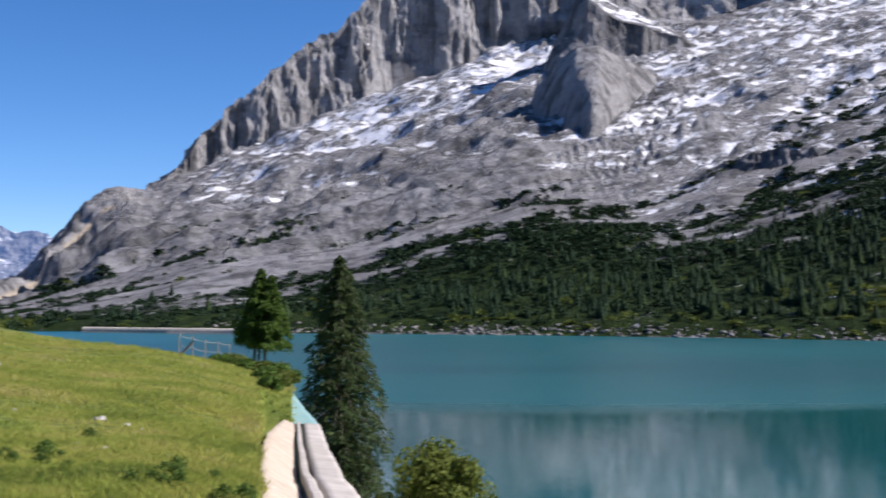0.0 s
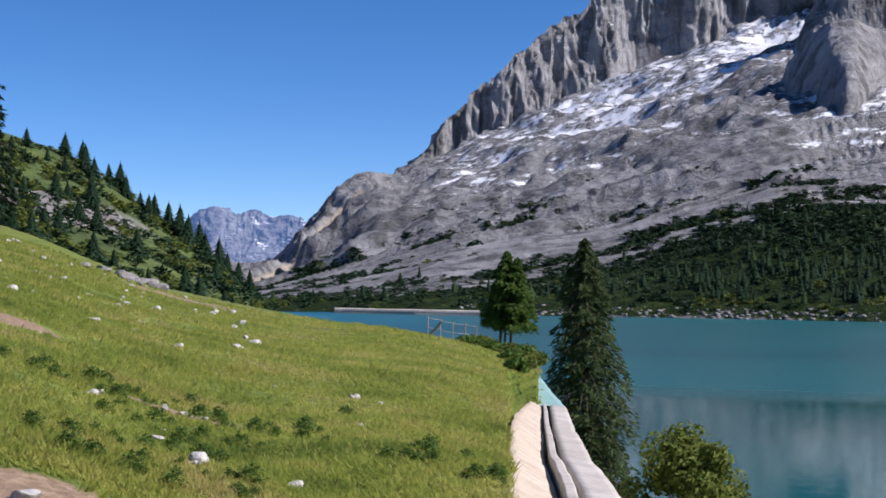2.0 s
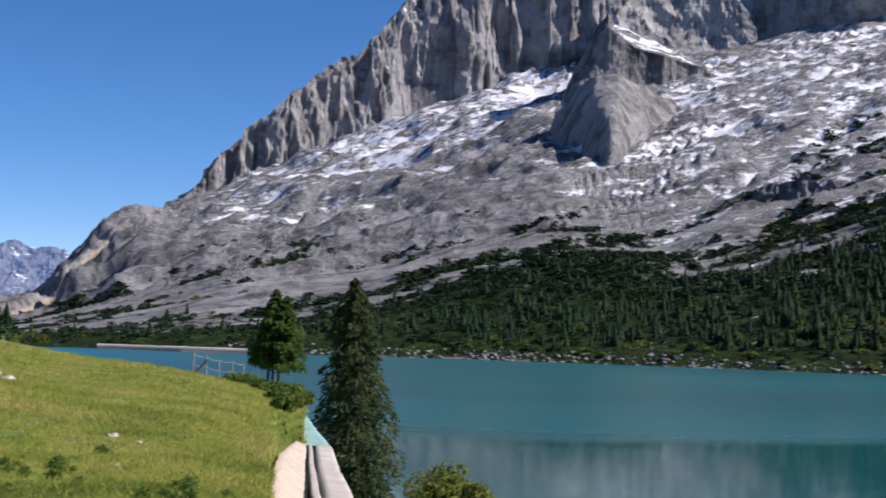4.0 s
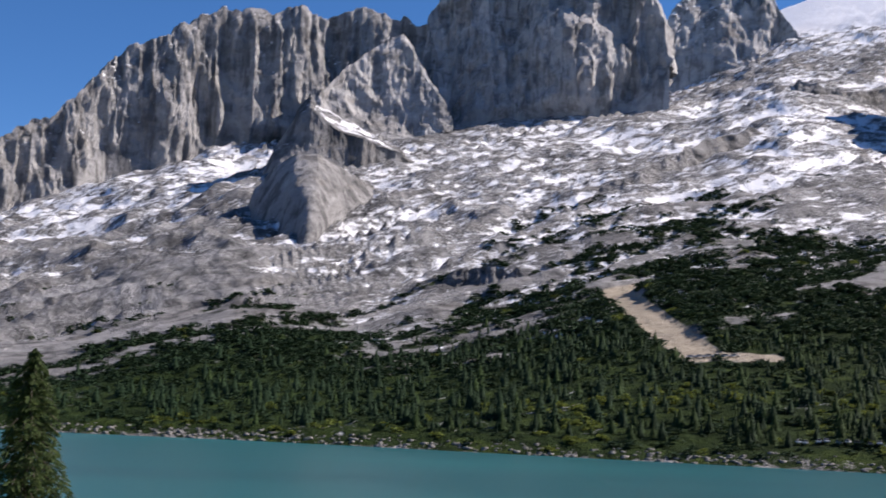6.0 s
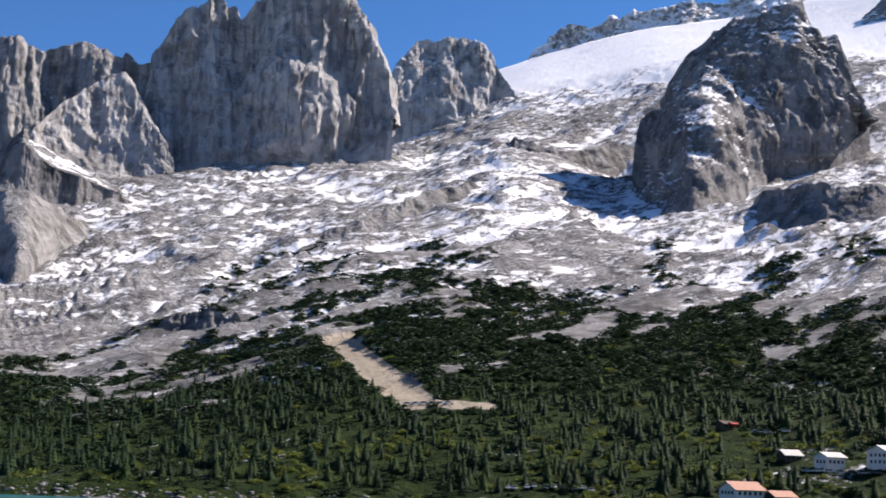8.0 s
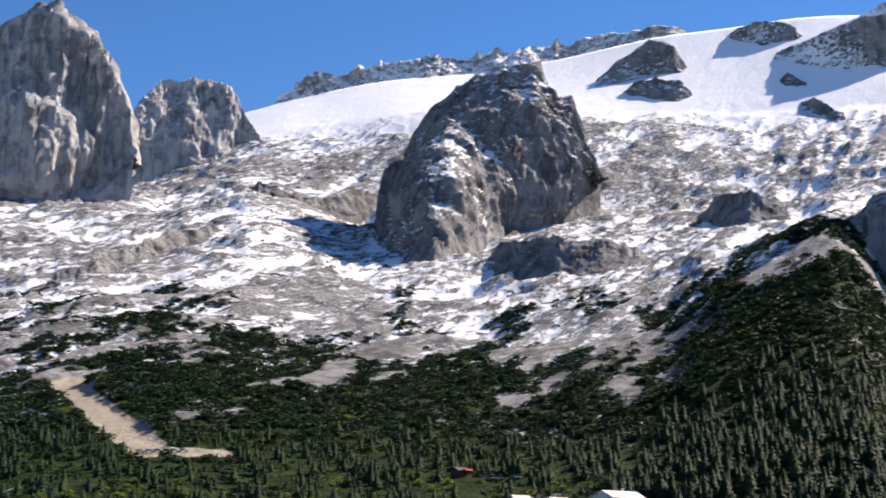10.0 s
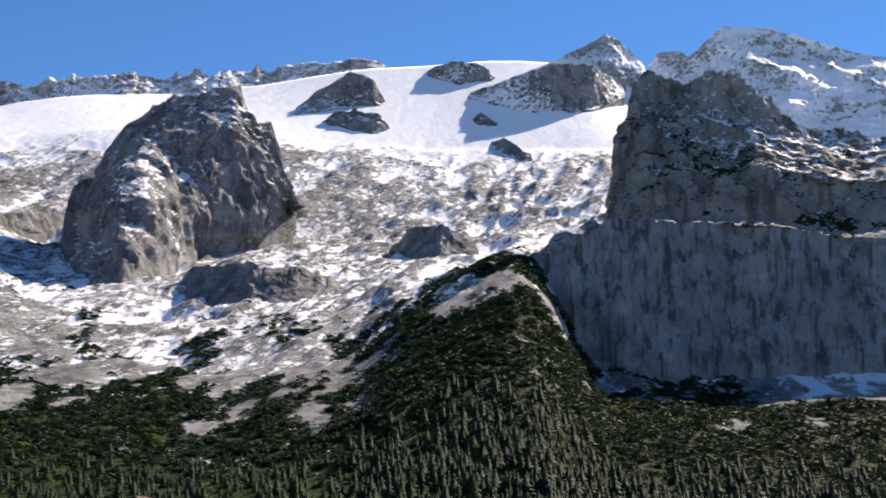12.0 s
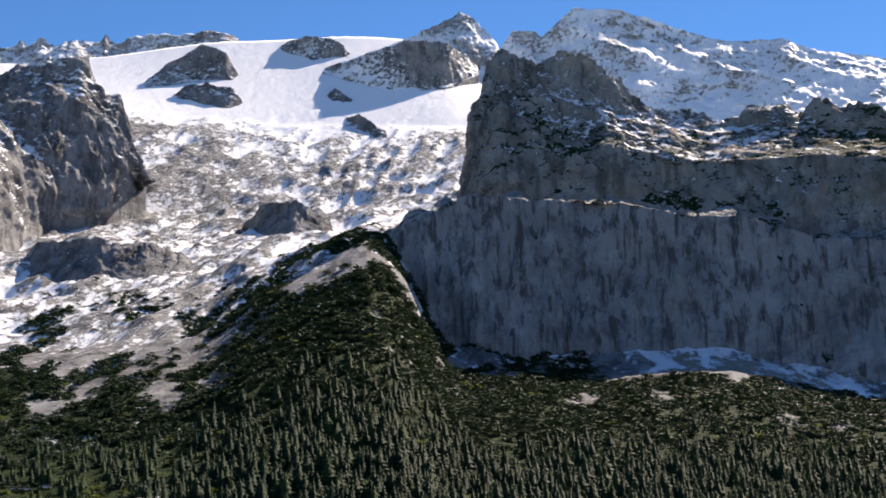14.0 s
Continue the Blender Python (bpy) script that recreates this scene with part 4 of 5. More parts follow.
def hill_plants():
    rows = rng.integers(4, 109, 3000)
    cols = rng.integers(0, len(HILL_B) - 1, 3000)
    keep = HILL_B[cols] > -40
    p = HILL_P[rows, cols][keep]
    s = rng.uniform(2.5, 6.5, len(p))
    q = np.column_stack([p[:, 0], p[:, 1], p[:, 2] - 0.4, s * 0.7, s, rng.uniform(0, 6.28, len(p))])
    half = len(p) * 6 // 10
    scatter("hill_scrub", CLUMPS, q[:half], PINE, "dark rounded shrubs over the hillside", "scrub")
    scatter("hill_alder", CLUMPS, q[half:], ALDER, "green alder bushes over the hillside", "scrub")
    tv, tf = trunk_shape()
    crown, stem = tri_mesh("crown", *slope_conifer(10, 9, 0.27, random.Random(60)), SPRUCE), tri_mesh("trunk", tv, tf, BARK, True)
    r = random.Random(8)
    spots = [(-27.1, 0.99, 8), (-26.4, 1.0, 8), (-26.2, 0.98, 9), (-25.9, 0.97, 7), (-25.3, 1.0, 6), (-24.8, 1.0, 9), (-24.6, 0.99, 7), (-24.0, 0.98, 6), (-23.6, 0.98, 7), (-23.3, 0.99, 8), (-22.7, 0.97, 9), (-22.3, 0.96, 11), (-21.9, 0.95, 10), (-21.4, 0.97, 10), (-21.2, 0.96, 8), (-20.6, 0.98, 9), (-20.2, 0.97, 7), (-19.7, 0.96, 7), (-19.3, 0.97, 7), (-28.6, 0.97, 6)]
    spots += [(r.uniform(-32, -20), r.uniform(0.45, 0.95), r.uniform(4, 8)) for _ in range(40)]
    for b, w, h in spots:
        j = int(np.clip(np.searchsorted(HILL_B, b), 0, len(HILL_B) - 1))
        c = HILL_P[int(w * 109), j]
        t = new("conifer")
        t.matrix_basis = Matrix.LocRotScale(Vector((c[0], c[1], c[2] - 0.3)), Euler((0, 0, r.uniform(0, 6))), Vector((h * 1.6, h * 1.6, h)))
        tagged(t, "dark stone pine on the grassy hillside", "conifer", "trees on the hillside")
        new("trunk", stem).parent = t
        new("crown", crown).parent = t


hill_plants()


def part(name, me, parent, label=""):
    ob = new(name, me)
    ob.parent = parent
    if label:
        tagged(ob, label)
    return ob


def tube(points, radii, sides=7):
    """A tapered limb along points."""
    v, f = [], []
    for i, (p, r) in enumerate(zip(points, radii)):
        d = (Vector(points[min(i + 1, len(points) - 1)]) - Vector(points[max(i - 1, 0)])).normalized()
        u = d.orthogonal().normalized()
        w = d.cross(u)
        for k in range(sides):
            a = 2 * math.pi * k / sides
            v.append(tuple(Vector(p) + (u * math.cos(a) + w * math.sin(a)) * r))
    for i in range(len(points) - 1):
        for k in range(sides):
            a, b = i * sides + k, i * sides + (k + 1) % sides
            f += [(a, b, b + sides), (a, b + sides, a + sides)]
    return v, f


def near_conifer(label, x, y, z, height, reach, bare, mat, seed, droop=0.35, sprays=46, needle=0.16, boughs=120, lean=(0, 0), full=0.75):
    """A conifer with a tapered trunk, whorled boughs and hanging sprays of needles."""
    r = random.Random(seed)
    t = new("conifer_tree")
    t.location = (x, y, z)
    tagged(t, label, "tree")
    line = [(lean[0] * w * w, lean[1] * w * w, height * w) for w in np.linspace(0, 1, 9)]
    tv, tf = tube(line, [height * 0.016 * (1 - 0.93 * w) for w in np.linspace(0, 1, 9)], 8)
    part("trunk", tri_mesh("trunk", tv, tf, BARK, True), t)
    bv, bf, nv, nf = [], [], [], []
    for i in range(boughs):
        w = bare + (1 - bare) * (i + r.random()) / boughs
        a = i * 2.399 + r.uniform(-0.5, 0.5)
        q = reach * ((1 - w) / (1 - bare)) ** full * r.uniform(0.55, 1.12) + 0.08
        o = Vector((lean[0] * w * w, lean[1] * w * w, height * w))
        d = Vector((math.cos(a), math.sin(a), 0))
        pts = [tuple(o + d * q * s + Vector((0, 0, q * (0.18 * s - droop * s * s * 1.6 + 0.25 * droop * s ** 4)))) for s in (0, 0.3, 0.6, 0.85, 1.0)]
        v, f = tube(pts, [0.02 * q * (1 - 0.8 * s) + 0.004 for s in (0, 0.3, 0.6, 0.85, 1)], 3)
        bf += [tuple(k + len(bv) for k in g) for g in f]
        bv += v
        for _ in range(int(sprays * (0.35 + q / reach))):
            s = r.uniform(0.12, 1.05)
            k = min(3, int(s * 4))
            base = Vector(pts[k]).lerp(Vector(pts[k + 1]), (s * 4) % 1)
            side = d.cross(Vector((0, 0, 1))) * r.uniform(-1, 1) * q * 0.3 * (1.1 - 0.6 * s)
            c = base + side + Vector((0, 0, -abs(r.gauss(0, 0.12)) * q - 0.05))
            ax = (d * 0.6 + side.normalized() * 0.6 + Vector((0, 0, -0.8 * r.random()))).normalized() * needle * r.uniform(0.6, 1.5)
            up = ax.cross(Vector((r.gauss(0, 1), r.gauss(0, 1), r.gauss(0, 1)))).normalized() * needle * 0.34
            j = len(nv)
            nv += [tuple(c - ax * 0.6 + up), tuple(c - ax * 0.6 - up), tuple(c + ax)]
            nf.append((j, j + 1, j + 2))
    part("bough", tri_mesh("bough", bv, bf, BARK), t)
    part("needles", tri_mesh("needles", nv, nf, mat), t)
    return t


def xy(b, d):
    return math.sin(radians(b)) * d, math.cos(radians(b)) * d


def on_meadow(b, d):
    x, y = xy(b, d)
    return x, y, float(meadow_height(np.array([x]), np.array([y]))[0])


x, y = xy(-4.55, 80)
near_conifer("tall drooping larch rooted on the lake shore", x, y, -0.2, 16.6, 4.2, 0.05, OLIVE, 3, 0.45, 80, 0.2, 300, full=0.6)
for b, d, h, w, s in ((-8.25, 62, 4.9, 1.3, 11), (-7.8, 62, 4.7, 1.3, 12), (-8.05, 63.5, 4.5, 1.2, 13)):
    x, y, z = on_meadow(b, d)
    near_conifer("young green spruce with bare stem on the meadow's brow", x, y, z - 0.1, h, w, 0.3, FIR, s, 0.12, 120, 0.1, 110, (0.35, 0))


x, y, z = on_meadow(-30.25, 78)
near_conifer("dark spruce standing above the meadow", x, y, z - 0.2, 11.5, 2.3, 0.1, SPRUCE, 31, 0.3, 50, 0.2, 120)


def leafy_bush(label, x, y, z, w, h, n, mat, seed, leaf=0.07):
    r = random.Random(seed)
    t = new("bush")
    t.location = (x, y, z)
    tagged(t, label, "bush")
    bv, bf = [], []
    ends = []
    for i in range(22):
        a, e = r.uniform(0, 6.283), r.uniform(0.25, 1.45)
        k = r.uniform(0.75, 1.0)
        end = Vector((math.cos(a) * math.cos(e) * w * k, math.sin(a) * math.cos(e) * w * k, h * math.sin(e) * k))
        v, f = tube([(0, 0, -0.2), tuple(end * 0.5 + Vector((0, 0, h * 0.05))), tuple(end)], [0.05, 0.03, 0.008], 4)
        bf += [tuple(q + len(bv) for q in g) for g in f]
        bv += v
        ends.append((end, r.uniform(0.25, 0.42) * w))
    part("branches", tri_mesh("branches", bv, bf, BARK), t)
    nv, nf = [], []
    for _ in range(n):
        end, rad = r.choice(ends)
        o = Vector((r.gauss(0, 1), r.gauss(0, 1), r.gauss(0, 1))).normalized()
        c = end + o * rad * r.uniform(0.55, 1.0)
        if c.z < 0.02:
            continue
        ax = (o + Vector((r.gauss(0, 1), r.gauss(0, 1), r.gauss(0, 1))) * 0.6).normalized()
        u = ax.orthogonal().normalized() * leaf * r.uniform(0.6, 1.3)
        g = ax.cross(u).normalized() * leaf * 0.6
        j = len(nv)
        nv += [tuple(c - u), tuple(c + g), tuple(c + u), tuple(c - g)]
        nf += [(j, j + 1, j + 2), (j, j + 2, j + 3)]
    part("leaves", tri_mesh("leaves", nv, nf, mat), t)
    return t


x, y = xy(-0.35, 35)
leafy_bush("round leafy bush on the steep bank above the lake", x, y, 6.6, 1.75, 3.2, 9000, BUSH, 5, 0.085)
for b, d, w, h, s in ((-7.95, 52, 0.7, 0.45, 21), (-7.85, 50, 0.6, 0.4, 22), (-8.6, 57, 0.6, 0.35, 23), (-9.0, 60, 0.7, 0.35, 24), (-9.7, 57, 0.6, 0.3, 25), (-7.5, 49, 0.8, 0.4, 26), (-7.2, 47, 0.75, 0.42, 27), (-6.95, 45.5, 0.6, 0.35, 28), (-7.75, 44, 0.5, 0.3, 29), (-7.3, 41, 0.45, 0.3, 30), (-7.5, 38.2, 0.4, 0.35, 33)):
    x, y, z = on_meadow(b, d)
    leafy_bush("low green bush on the meadow's brow", x, y, z, w, h, 1100, FIR if s % 2 else ALDER, s, 0.07)


# ---- concrete channel along the meadow's edge ----
CONCRETE = plain("weathered pale concrete", (0.36, 0.33, 0.29), (0.54, 0.505, 0.455), 0.9, 0.9, 0.5, 0.04)
SANDY = plain("trodden pale gravel", (0.4, 0.33, 0.25), (0.58, 0.5, 0.4), 2.5, 0.95, 0.6, 0.04)
TEAL = plain("pale teal painted slab", (0.2, 0.36, 0.36), (0.3, 0.46, 0.45), 0.8, 0.7, 0.3, 0.01)


def strip(name, left, right, mat, thick, wobble=0.04, seed=1):
    """A long slab between two lines of (bearing, distance, height), with worn edges and real thickness."""
    a, b = (np.array(q, float) for q in (left, right))
    n = 60
    t = np.linspace(0, 1, n)
    s = [(q[:, 1] - q[0, 1]) / (q[-1, 1] - q[0, 1]) for q in (a, b)]
    pa, pb = (polar(*(np.interp(t, s[k], q[:, i]) for i in range(3))) for k, q in enumerate((a, b)))
    rows = []
    cuts = [(0.0, thick), (0.0, 0.03), (0.04, 0.0), (0.25, 0), (0.5, 0), (0.75, 0), (0.96, 0.0), (1.0, 0.03), (1.0, thick)]
    for w, dz in cuts:
        p = pa * (1 - w) + pb * w
        p[:, 2] -= dz
        rows.append(p)
    p = np.array(rows)
    nse = np.stack([fbm(p.reshape(-1, 3), 0.8, 4, seed + k).reshape(p.shape[:2]) for k in range(3)], -1)
    p = p + nse * wobble
    return new(name, grid_mesh(name, p, mat))


channel = tagged(new("concrete_channel"), "pale concrete channel slabs beside the meadow edge", "channel")
A = [(-8.1, 10.6, 12.0), (-7.95, 20, 11.55), (-7.7, 28, 11.05), (-6.95, 36.5, 10.55)]
Bq = [(-5.4, 10.6, 11.75), (-6.35, 20, 11.15), (-6.45, 28, 10.7), (-6.45, 36.5, 10.38)]
C0 = [(-5.2, 10.6, 11.93), (-6.2, 20, 11.3), (-6.35, 28, 10.8), (-6.4, 36.5, 10.45)]
C1 = [(-4.5, 10.6, 11.93), (-5.85, 20, 11.3), (-6.12, 28, 10.8), (-6.25, 36.5, 10.45)]
D0 = [(-4.1, 10.6, 11.86), (-5.6, 20, 11.25), (-5.95, 28, 10.78), (-6.1, 36.5, 10.43)]
D1 = [(-2.1, 10.6, 11.8), (-4.3, 20, 11.2), (-5.0, 28, 10.72), (-5.4, 36.5, 10.4)]
strip("gravel_bed", A, Bq, SANDY, 1.4, 0.03, 3).parent = channel
strip("kerb_slab", C0, C1, CONCRETE, 0.6, 0.018, 5).parent = channel
strip("wall_slab", D0, D1, CONCRETE, 3.0, 0.018, 7).parent = channel
strip("end_slab", [(-6.75, 37, 10.36), (-6.85, 43, 10.25), (-6.9, 52, 10.15)], [(-5.4, 37, 10.34), (-6.0, 43, 10.22), (-6.6, 52, 10.12)], TEAL, 2.0, 0.02, 9).parent = channel
tagged(channel.children[-1], "pale teal slab")


# ---- dam at the far end of the lake ----
def dam():
    b = np.linspace(-15.5, -8.7, 80)
    d = np.interp(b, [-15.5, -12, -8.7], [500, 478, 462])
    rows = [polar(b, d - 4, np.full(80, -3.0)), polar(b, d, np.full(80, 0.9)), polar(b, d + 0.3, np.full(80, 1.7)), polar(b, d + 1, np.full(80, 1.8)), polar(b, d + 7, np.full(80, 1.8)), polar(b, d + 8, np.full(80, -3.0))]
    p = np.array(rows)
    p[..., 2] += 0.15 * fbm(p.reshape(-1, 3), 6, 3, 91).reshape(p.shape[:2])
    tagged(new("dam_wall", grid_mesh("dam_wall", p, CONCRETE)), "long low pale concrete dam across the lake's end", "dam")


dam()


# ---- houses and cars across the lake ----
def ground_at(b, d):
    j = int(np.argmin(np.abs(BEAR - b)))
    g = GROUND[:, j]
    return float(np.interp(d, np.hypot(g[:, 0], g[:, 1])[:250], g[:250, 2]))


PLASTER = plain("white plaster", (0.62, 0.6, 0.55), (0.78, 0.76, 0.72), 0.4, 0.9, 0.2, 0.02)
TIMBER = plain("dark weathered timber", (0.05, 0.038, 0.03), (0.11, 0.085, 0.065), 2.0, 0.9, 0.4, 0.03)
TILES = plain("faded terracotta tiles", (0.4, 0.22, 0.16), (0.55, 0.34, 0.26), 1.5, 0.9, 0.4, 0.05)
SHEET = plain("pale grey sheet roofing", (0.42, 0.41, 0.39), (0.58, 0.56, 0.52), 0.6, 0.6, 0.2, 0.03)
REDCLOTH = plain("red awning cloth", (0.42, 0.03, 0.03), (0.6, 0.06, 0.05), 1.0, 0.8, 0.2, 0.02)


def glass_material():
    m, nt, bsdf = material("window glass")
    bsdf.inputs["Base Color"].default_value = (0.02, 0.025, 0.03, 1)
    bsdf.inputs["Roughness"].default_value = 0.06
    return m


GLASS = glass_material()


def box(name, size, at, mat, parent, bevel=0.03, turn=0.0):
    bm = bmesh.new()
    bmesh.ops.create_cube(bm, size=1, matrix=Matrix.Translation(at) @ Matrix.Rotation(turn, 4, "Z") @ Matrix.Diagonal((*size, 1)))
    if bevel:
        bmesh.ops.bevel(bm, geom=bm.edges[:], offset=bevel, segments=1, affect="EDGES")
    me = bpy.data.meshes.new(name)
    bm.to_mesh(me)
    bm.free()
    me.materials.append(mat)
    return part(name, me, parent)


def gable(name, w, l, z0, rise, over, thick, mat, parent, ridge_off=0.0):
    """A pitched roof of two thick slopes, its ridge along the house's x."""
    for s in (-1, 1):
        bm = bmesh.new()
        y1, run = s * (w / 2 + over), w / 2 + over
        drop = rise * over / (w / 2)
        v = [(-l / 2 - over, 0, z0 + rise), (l / 2 + over, 0, z0 + rise), (l / 2 + over, y1, z0 - drop), (-l / 2 - over, y1, z0 - drop)]
        top = [bm.verts.new((x, y, z + thick)) for x, y, z in v]
        low = [bm.verts.new(c) for c in v]
        bm.faces.new(top), bm.faces.new(low[::-1])
        for i in range(4):
            bm.faces.new((top[i], low[i], low[(i + 1) % 4], top[(i + 1) % 4]))
        bmesh.ops.recalc_face_normals(bm, faces=bm.faces[:])
        me = bpy.data.meshes.new(name)
        bm.to_mesh(me)
        bm.free()
        me.materials.append(mat)
        part(name, me, parent)


def gable_wall(w, l, h, rise, mat, parent):
    bm = bmesh.new()
    out = [(-w / 2, -1.5), (w / 2, -1.5), (w / 2, h), (0, h + rise), (-w / 2, h)]
    a = [bm.verts.new((-l / 2, y, z)) for y, z in out]
    b = [bm.verts.new((l / 2, y, z)) for y, z in out]
    bm.faces.new(a), bm.faces.new(b[::-1])
    for i in range(5):
        bm.faces.new((a[i], b[i], b[(i + 1) % 5], a[(i + 1) % 5]))
    bmesh.ops.recalc_face_normals(bm, faces=bm.faces[:])
    me = bpy.data.meshes.new("wall")
    bm.to_mesh(me)
    bm.free()
    me.materials.append(mat)
    return part("wall", me, parent)


def house(label, b, d, w, l, h, rise, roof, wall, turn, windows=3, chimney=False, floors=1, lift=0.0):
    t = new("house")
    x, y = xy(b, d)
    t.location, t.rotation_euler = (x, y, ground_at(b, d) + lift), (0, 0, radians(turn))
    tagged(t, label, "house", "houses above the lake")
    gable_wall(w, l, h, rise, wall, t)
    gable("roof", w, l, h, rise, 0.7, 0.22, roof, t)
    for f in range(floors):
        z = h / floors * (f + 0.55)
        for i in range(windows):
            yy = (i + 0.5) / windows * w * 0.8 - w * 0.4
            for s in (-1, 1):
                box("window", (0.12, 0.9, 1.1), (s * (l / 2 + 0.02), yy, z), GLASS, t, 0.02)
        for i in range(windows + 1):
            xx = (i + 0.5) / (windows + 1) * l * 0.9 - l * 0.45
            box("window", (0.9, 0.12, 1.1), (xx, -w / 2 - 0.02, z), GLASS, t, 0.02)
    if chimney:
        box("chimney", (0.7, 0.7, 2.2), (l * 0.2, w * 0.15, h + rise), PLASTER, t)
    return t


house("white lodge with terracotta roof beside the lake", 38.0, 428, 8.5, 11, 5.0, 2.3, TILES, PLASTER, 0, 4, True, 2)
house("low annex with terracotta roof", 39.55, 430, 6, 8, 3.0, 1.6, TILES, TIMBER, 0, 2)
house("small dark timber hut with grey roof", 39.95, 487, 5.5, 7, 2.2, 1.7, SHEET, TIMBER, -5, 2)
house("pale house with light sheet roof", 41.6, 478, 6.5, 8, 3.8, 1.5, SHEET, PLASTER, 0, 3)
house("long white inn with pale roof", 44.2, 482, 9, 19, 4.5, 2.2, SHEET, PLASTER, 8, 4, True, 2)
hut = house("small hut with a red awning", 37.3, 533, 4, 6, 2.4, 1.0, TIMBER, TIMBER, 10, 1)
box("awning", (5.0, 2.6, 1.1), (1.8, -2.6, 2.3), REDCLOTH, hut, 0.45)


def paint(name, colour):
    m, nt, bsdf = material(name)
    nt.links.new(mix(nt, noise_tex(nt, 3.0, 3, 0.5), tuple(0.9 * c for c in colour), colour), bsdf.inputs["Base Color"])
    bsdf.inputs["Roughness"].default_value = 0.3
    bsdf.inputs["Coat Weight"].default_value = 0.4
    return m


RUBBER = plain("tyre rubber", (0.012, 0.012, 0.012), (0.03, 0.03, 0.03), 8, 0.9)


def car(mat):
    """A parked car: body, glass cabin, wheels."""
    t = new("car")
    bm = bmesh.new()
    side = [(-2.1, 0.35), (2.1, 0.35), (2.15, 0.75), (1.3, 0.9), (-1.9, 0.95), (-2.15, 0.7)]
    a = [bm.verts.new((x, -0.85, z)) for x, z in side]
    b = [bm.verts.new((x, 0.85, z)) for x, z in side]
    bm.faces.new(a), bm.faces.new(b[::-1])
    for i in range(6):
        bm.faces.new((a[i], b[i], b[(i + 1) % 6], a[(i + 1) % 6]))
    bmesh.ops.recalc_face_normals(bm, faces=bm.faces[:])
    bmesh.ops.bevel(bm, geom=bm.edges[:], offset=0.08, segments=2, affect="EDGES")
    me = bpy.data.meshes.new("body")
    bm.to_mesh(me)
    bm.free()
    me.materials.append(mat)
    part("body", me, t)
    box("cabin_glass", (2.3, 1.45, 0.5), (-0.35, 0, 1.15), GLASS, t, 0.15)
    box("roof_panel", (1.7, 1.35, 0.1), (-0.4, 0, 1.42), mat, t, 0.04)
    for sx in (-1.3, 1.3):
        for sy in (-0.82, 0.82):
            bm = bmesh.new()
            bmesh.ops.create_cone(bm, cap_ends=True, segments=14, radius1=0.33, radius2=0.33, depth=0.2, matrix=Matrix.Translation((sx, sy, 0.33)) @ Matrix.Rotation(radians(90), 4, "X"))
            me = bpy.data.meshes.new("wheel")
            bm.to_mesh(me)
            bm.free()
            me.materials.append(RUBBER)
            part("wheel", me, t)
    return t


def park_cars():
    r = random.Random(4)
    cars = [(car(paint(n + " car paint", c)), n) for n, c in (("white", (0.75, 0.75, 0.75)), ("silver", (0.5, 0.51, 0.53)), ("dark", (0.04, 0.045, 0.06)))]
    spots = [(23.6 + 0.36 * i, 572 + r.uniform(-1, 1), 0 if i != 2 else 1) for i in range(6)]
    spots += [(28 + 0.42 * i + r.uniform(-0.1, 0.1), 430 + r.uniform(-1, 1), r.choice((0, 0, 1, 2))) for i in range(12)]
    spots += [(40.7 + 0.45 * i, 470 + r.uniform(-1, 1), r.choice((0, 1, 2))) for i in range(7)]
    spots += [(39.77, 530, 0), (39.0, 528, 1), (38.6, 527, 0)]
    used = set()
    for b, d, k in spots:
        src, n = cars[k]
        x, y = xy(b, d)
        m = Matrix.LocRotScale((x, y, ground_at(b, d) + 0.25), Euler((0, 0, radians(-b + r.uniform(-12, 12) + (90 if d < 450 else 0)))), None)
        if k in used:
            copy_thing(src, m)
        else:
            used.add(k)
            tagged(src, n + " car parked near the lake", "car", "parked cars")
            src.matrix_basis = m


park_cars()


# ---- stones in the meadow ----
def stone_mesh(seed, mat, flat=0.6):
    r = random.Random(seed)
    bm = bmesh.new()
    bmesh.ops.create_icosphere(bm, subdivisions=3, radius=0.5)
    o = Vector((r.random() * 50, r.random() * 50, r.random() * 50))
    for v in bm.verts:
        n = noise.noise(v.co * 2.2 + o) * 0.28 + noise.noise(v.co * 6 + o) * 0.09
        v.co = v.co * (1 + n)
        v.co.z = max(-0.25, v.co.z * flat)
    for _ in range(9):
        d = Vector((r.gauss(0, 1), r.gauss(0, 1), r.gauss(0, 0.8))).normalized()
        cut = r.uniform(0.17, 0.34)
        for v in bm.verts:
            over = v.co.dot(d) - cut
            if over > 0:
                v.co -= d * over * 0.92
    me = bpy.data.meshes.new("stone")
    bm.to_mesh(me)
    bm.free()
    me.materials.append(mat)
    return me


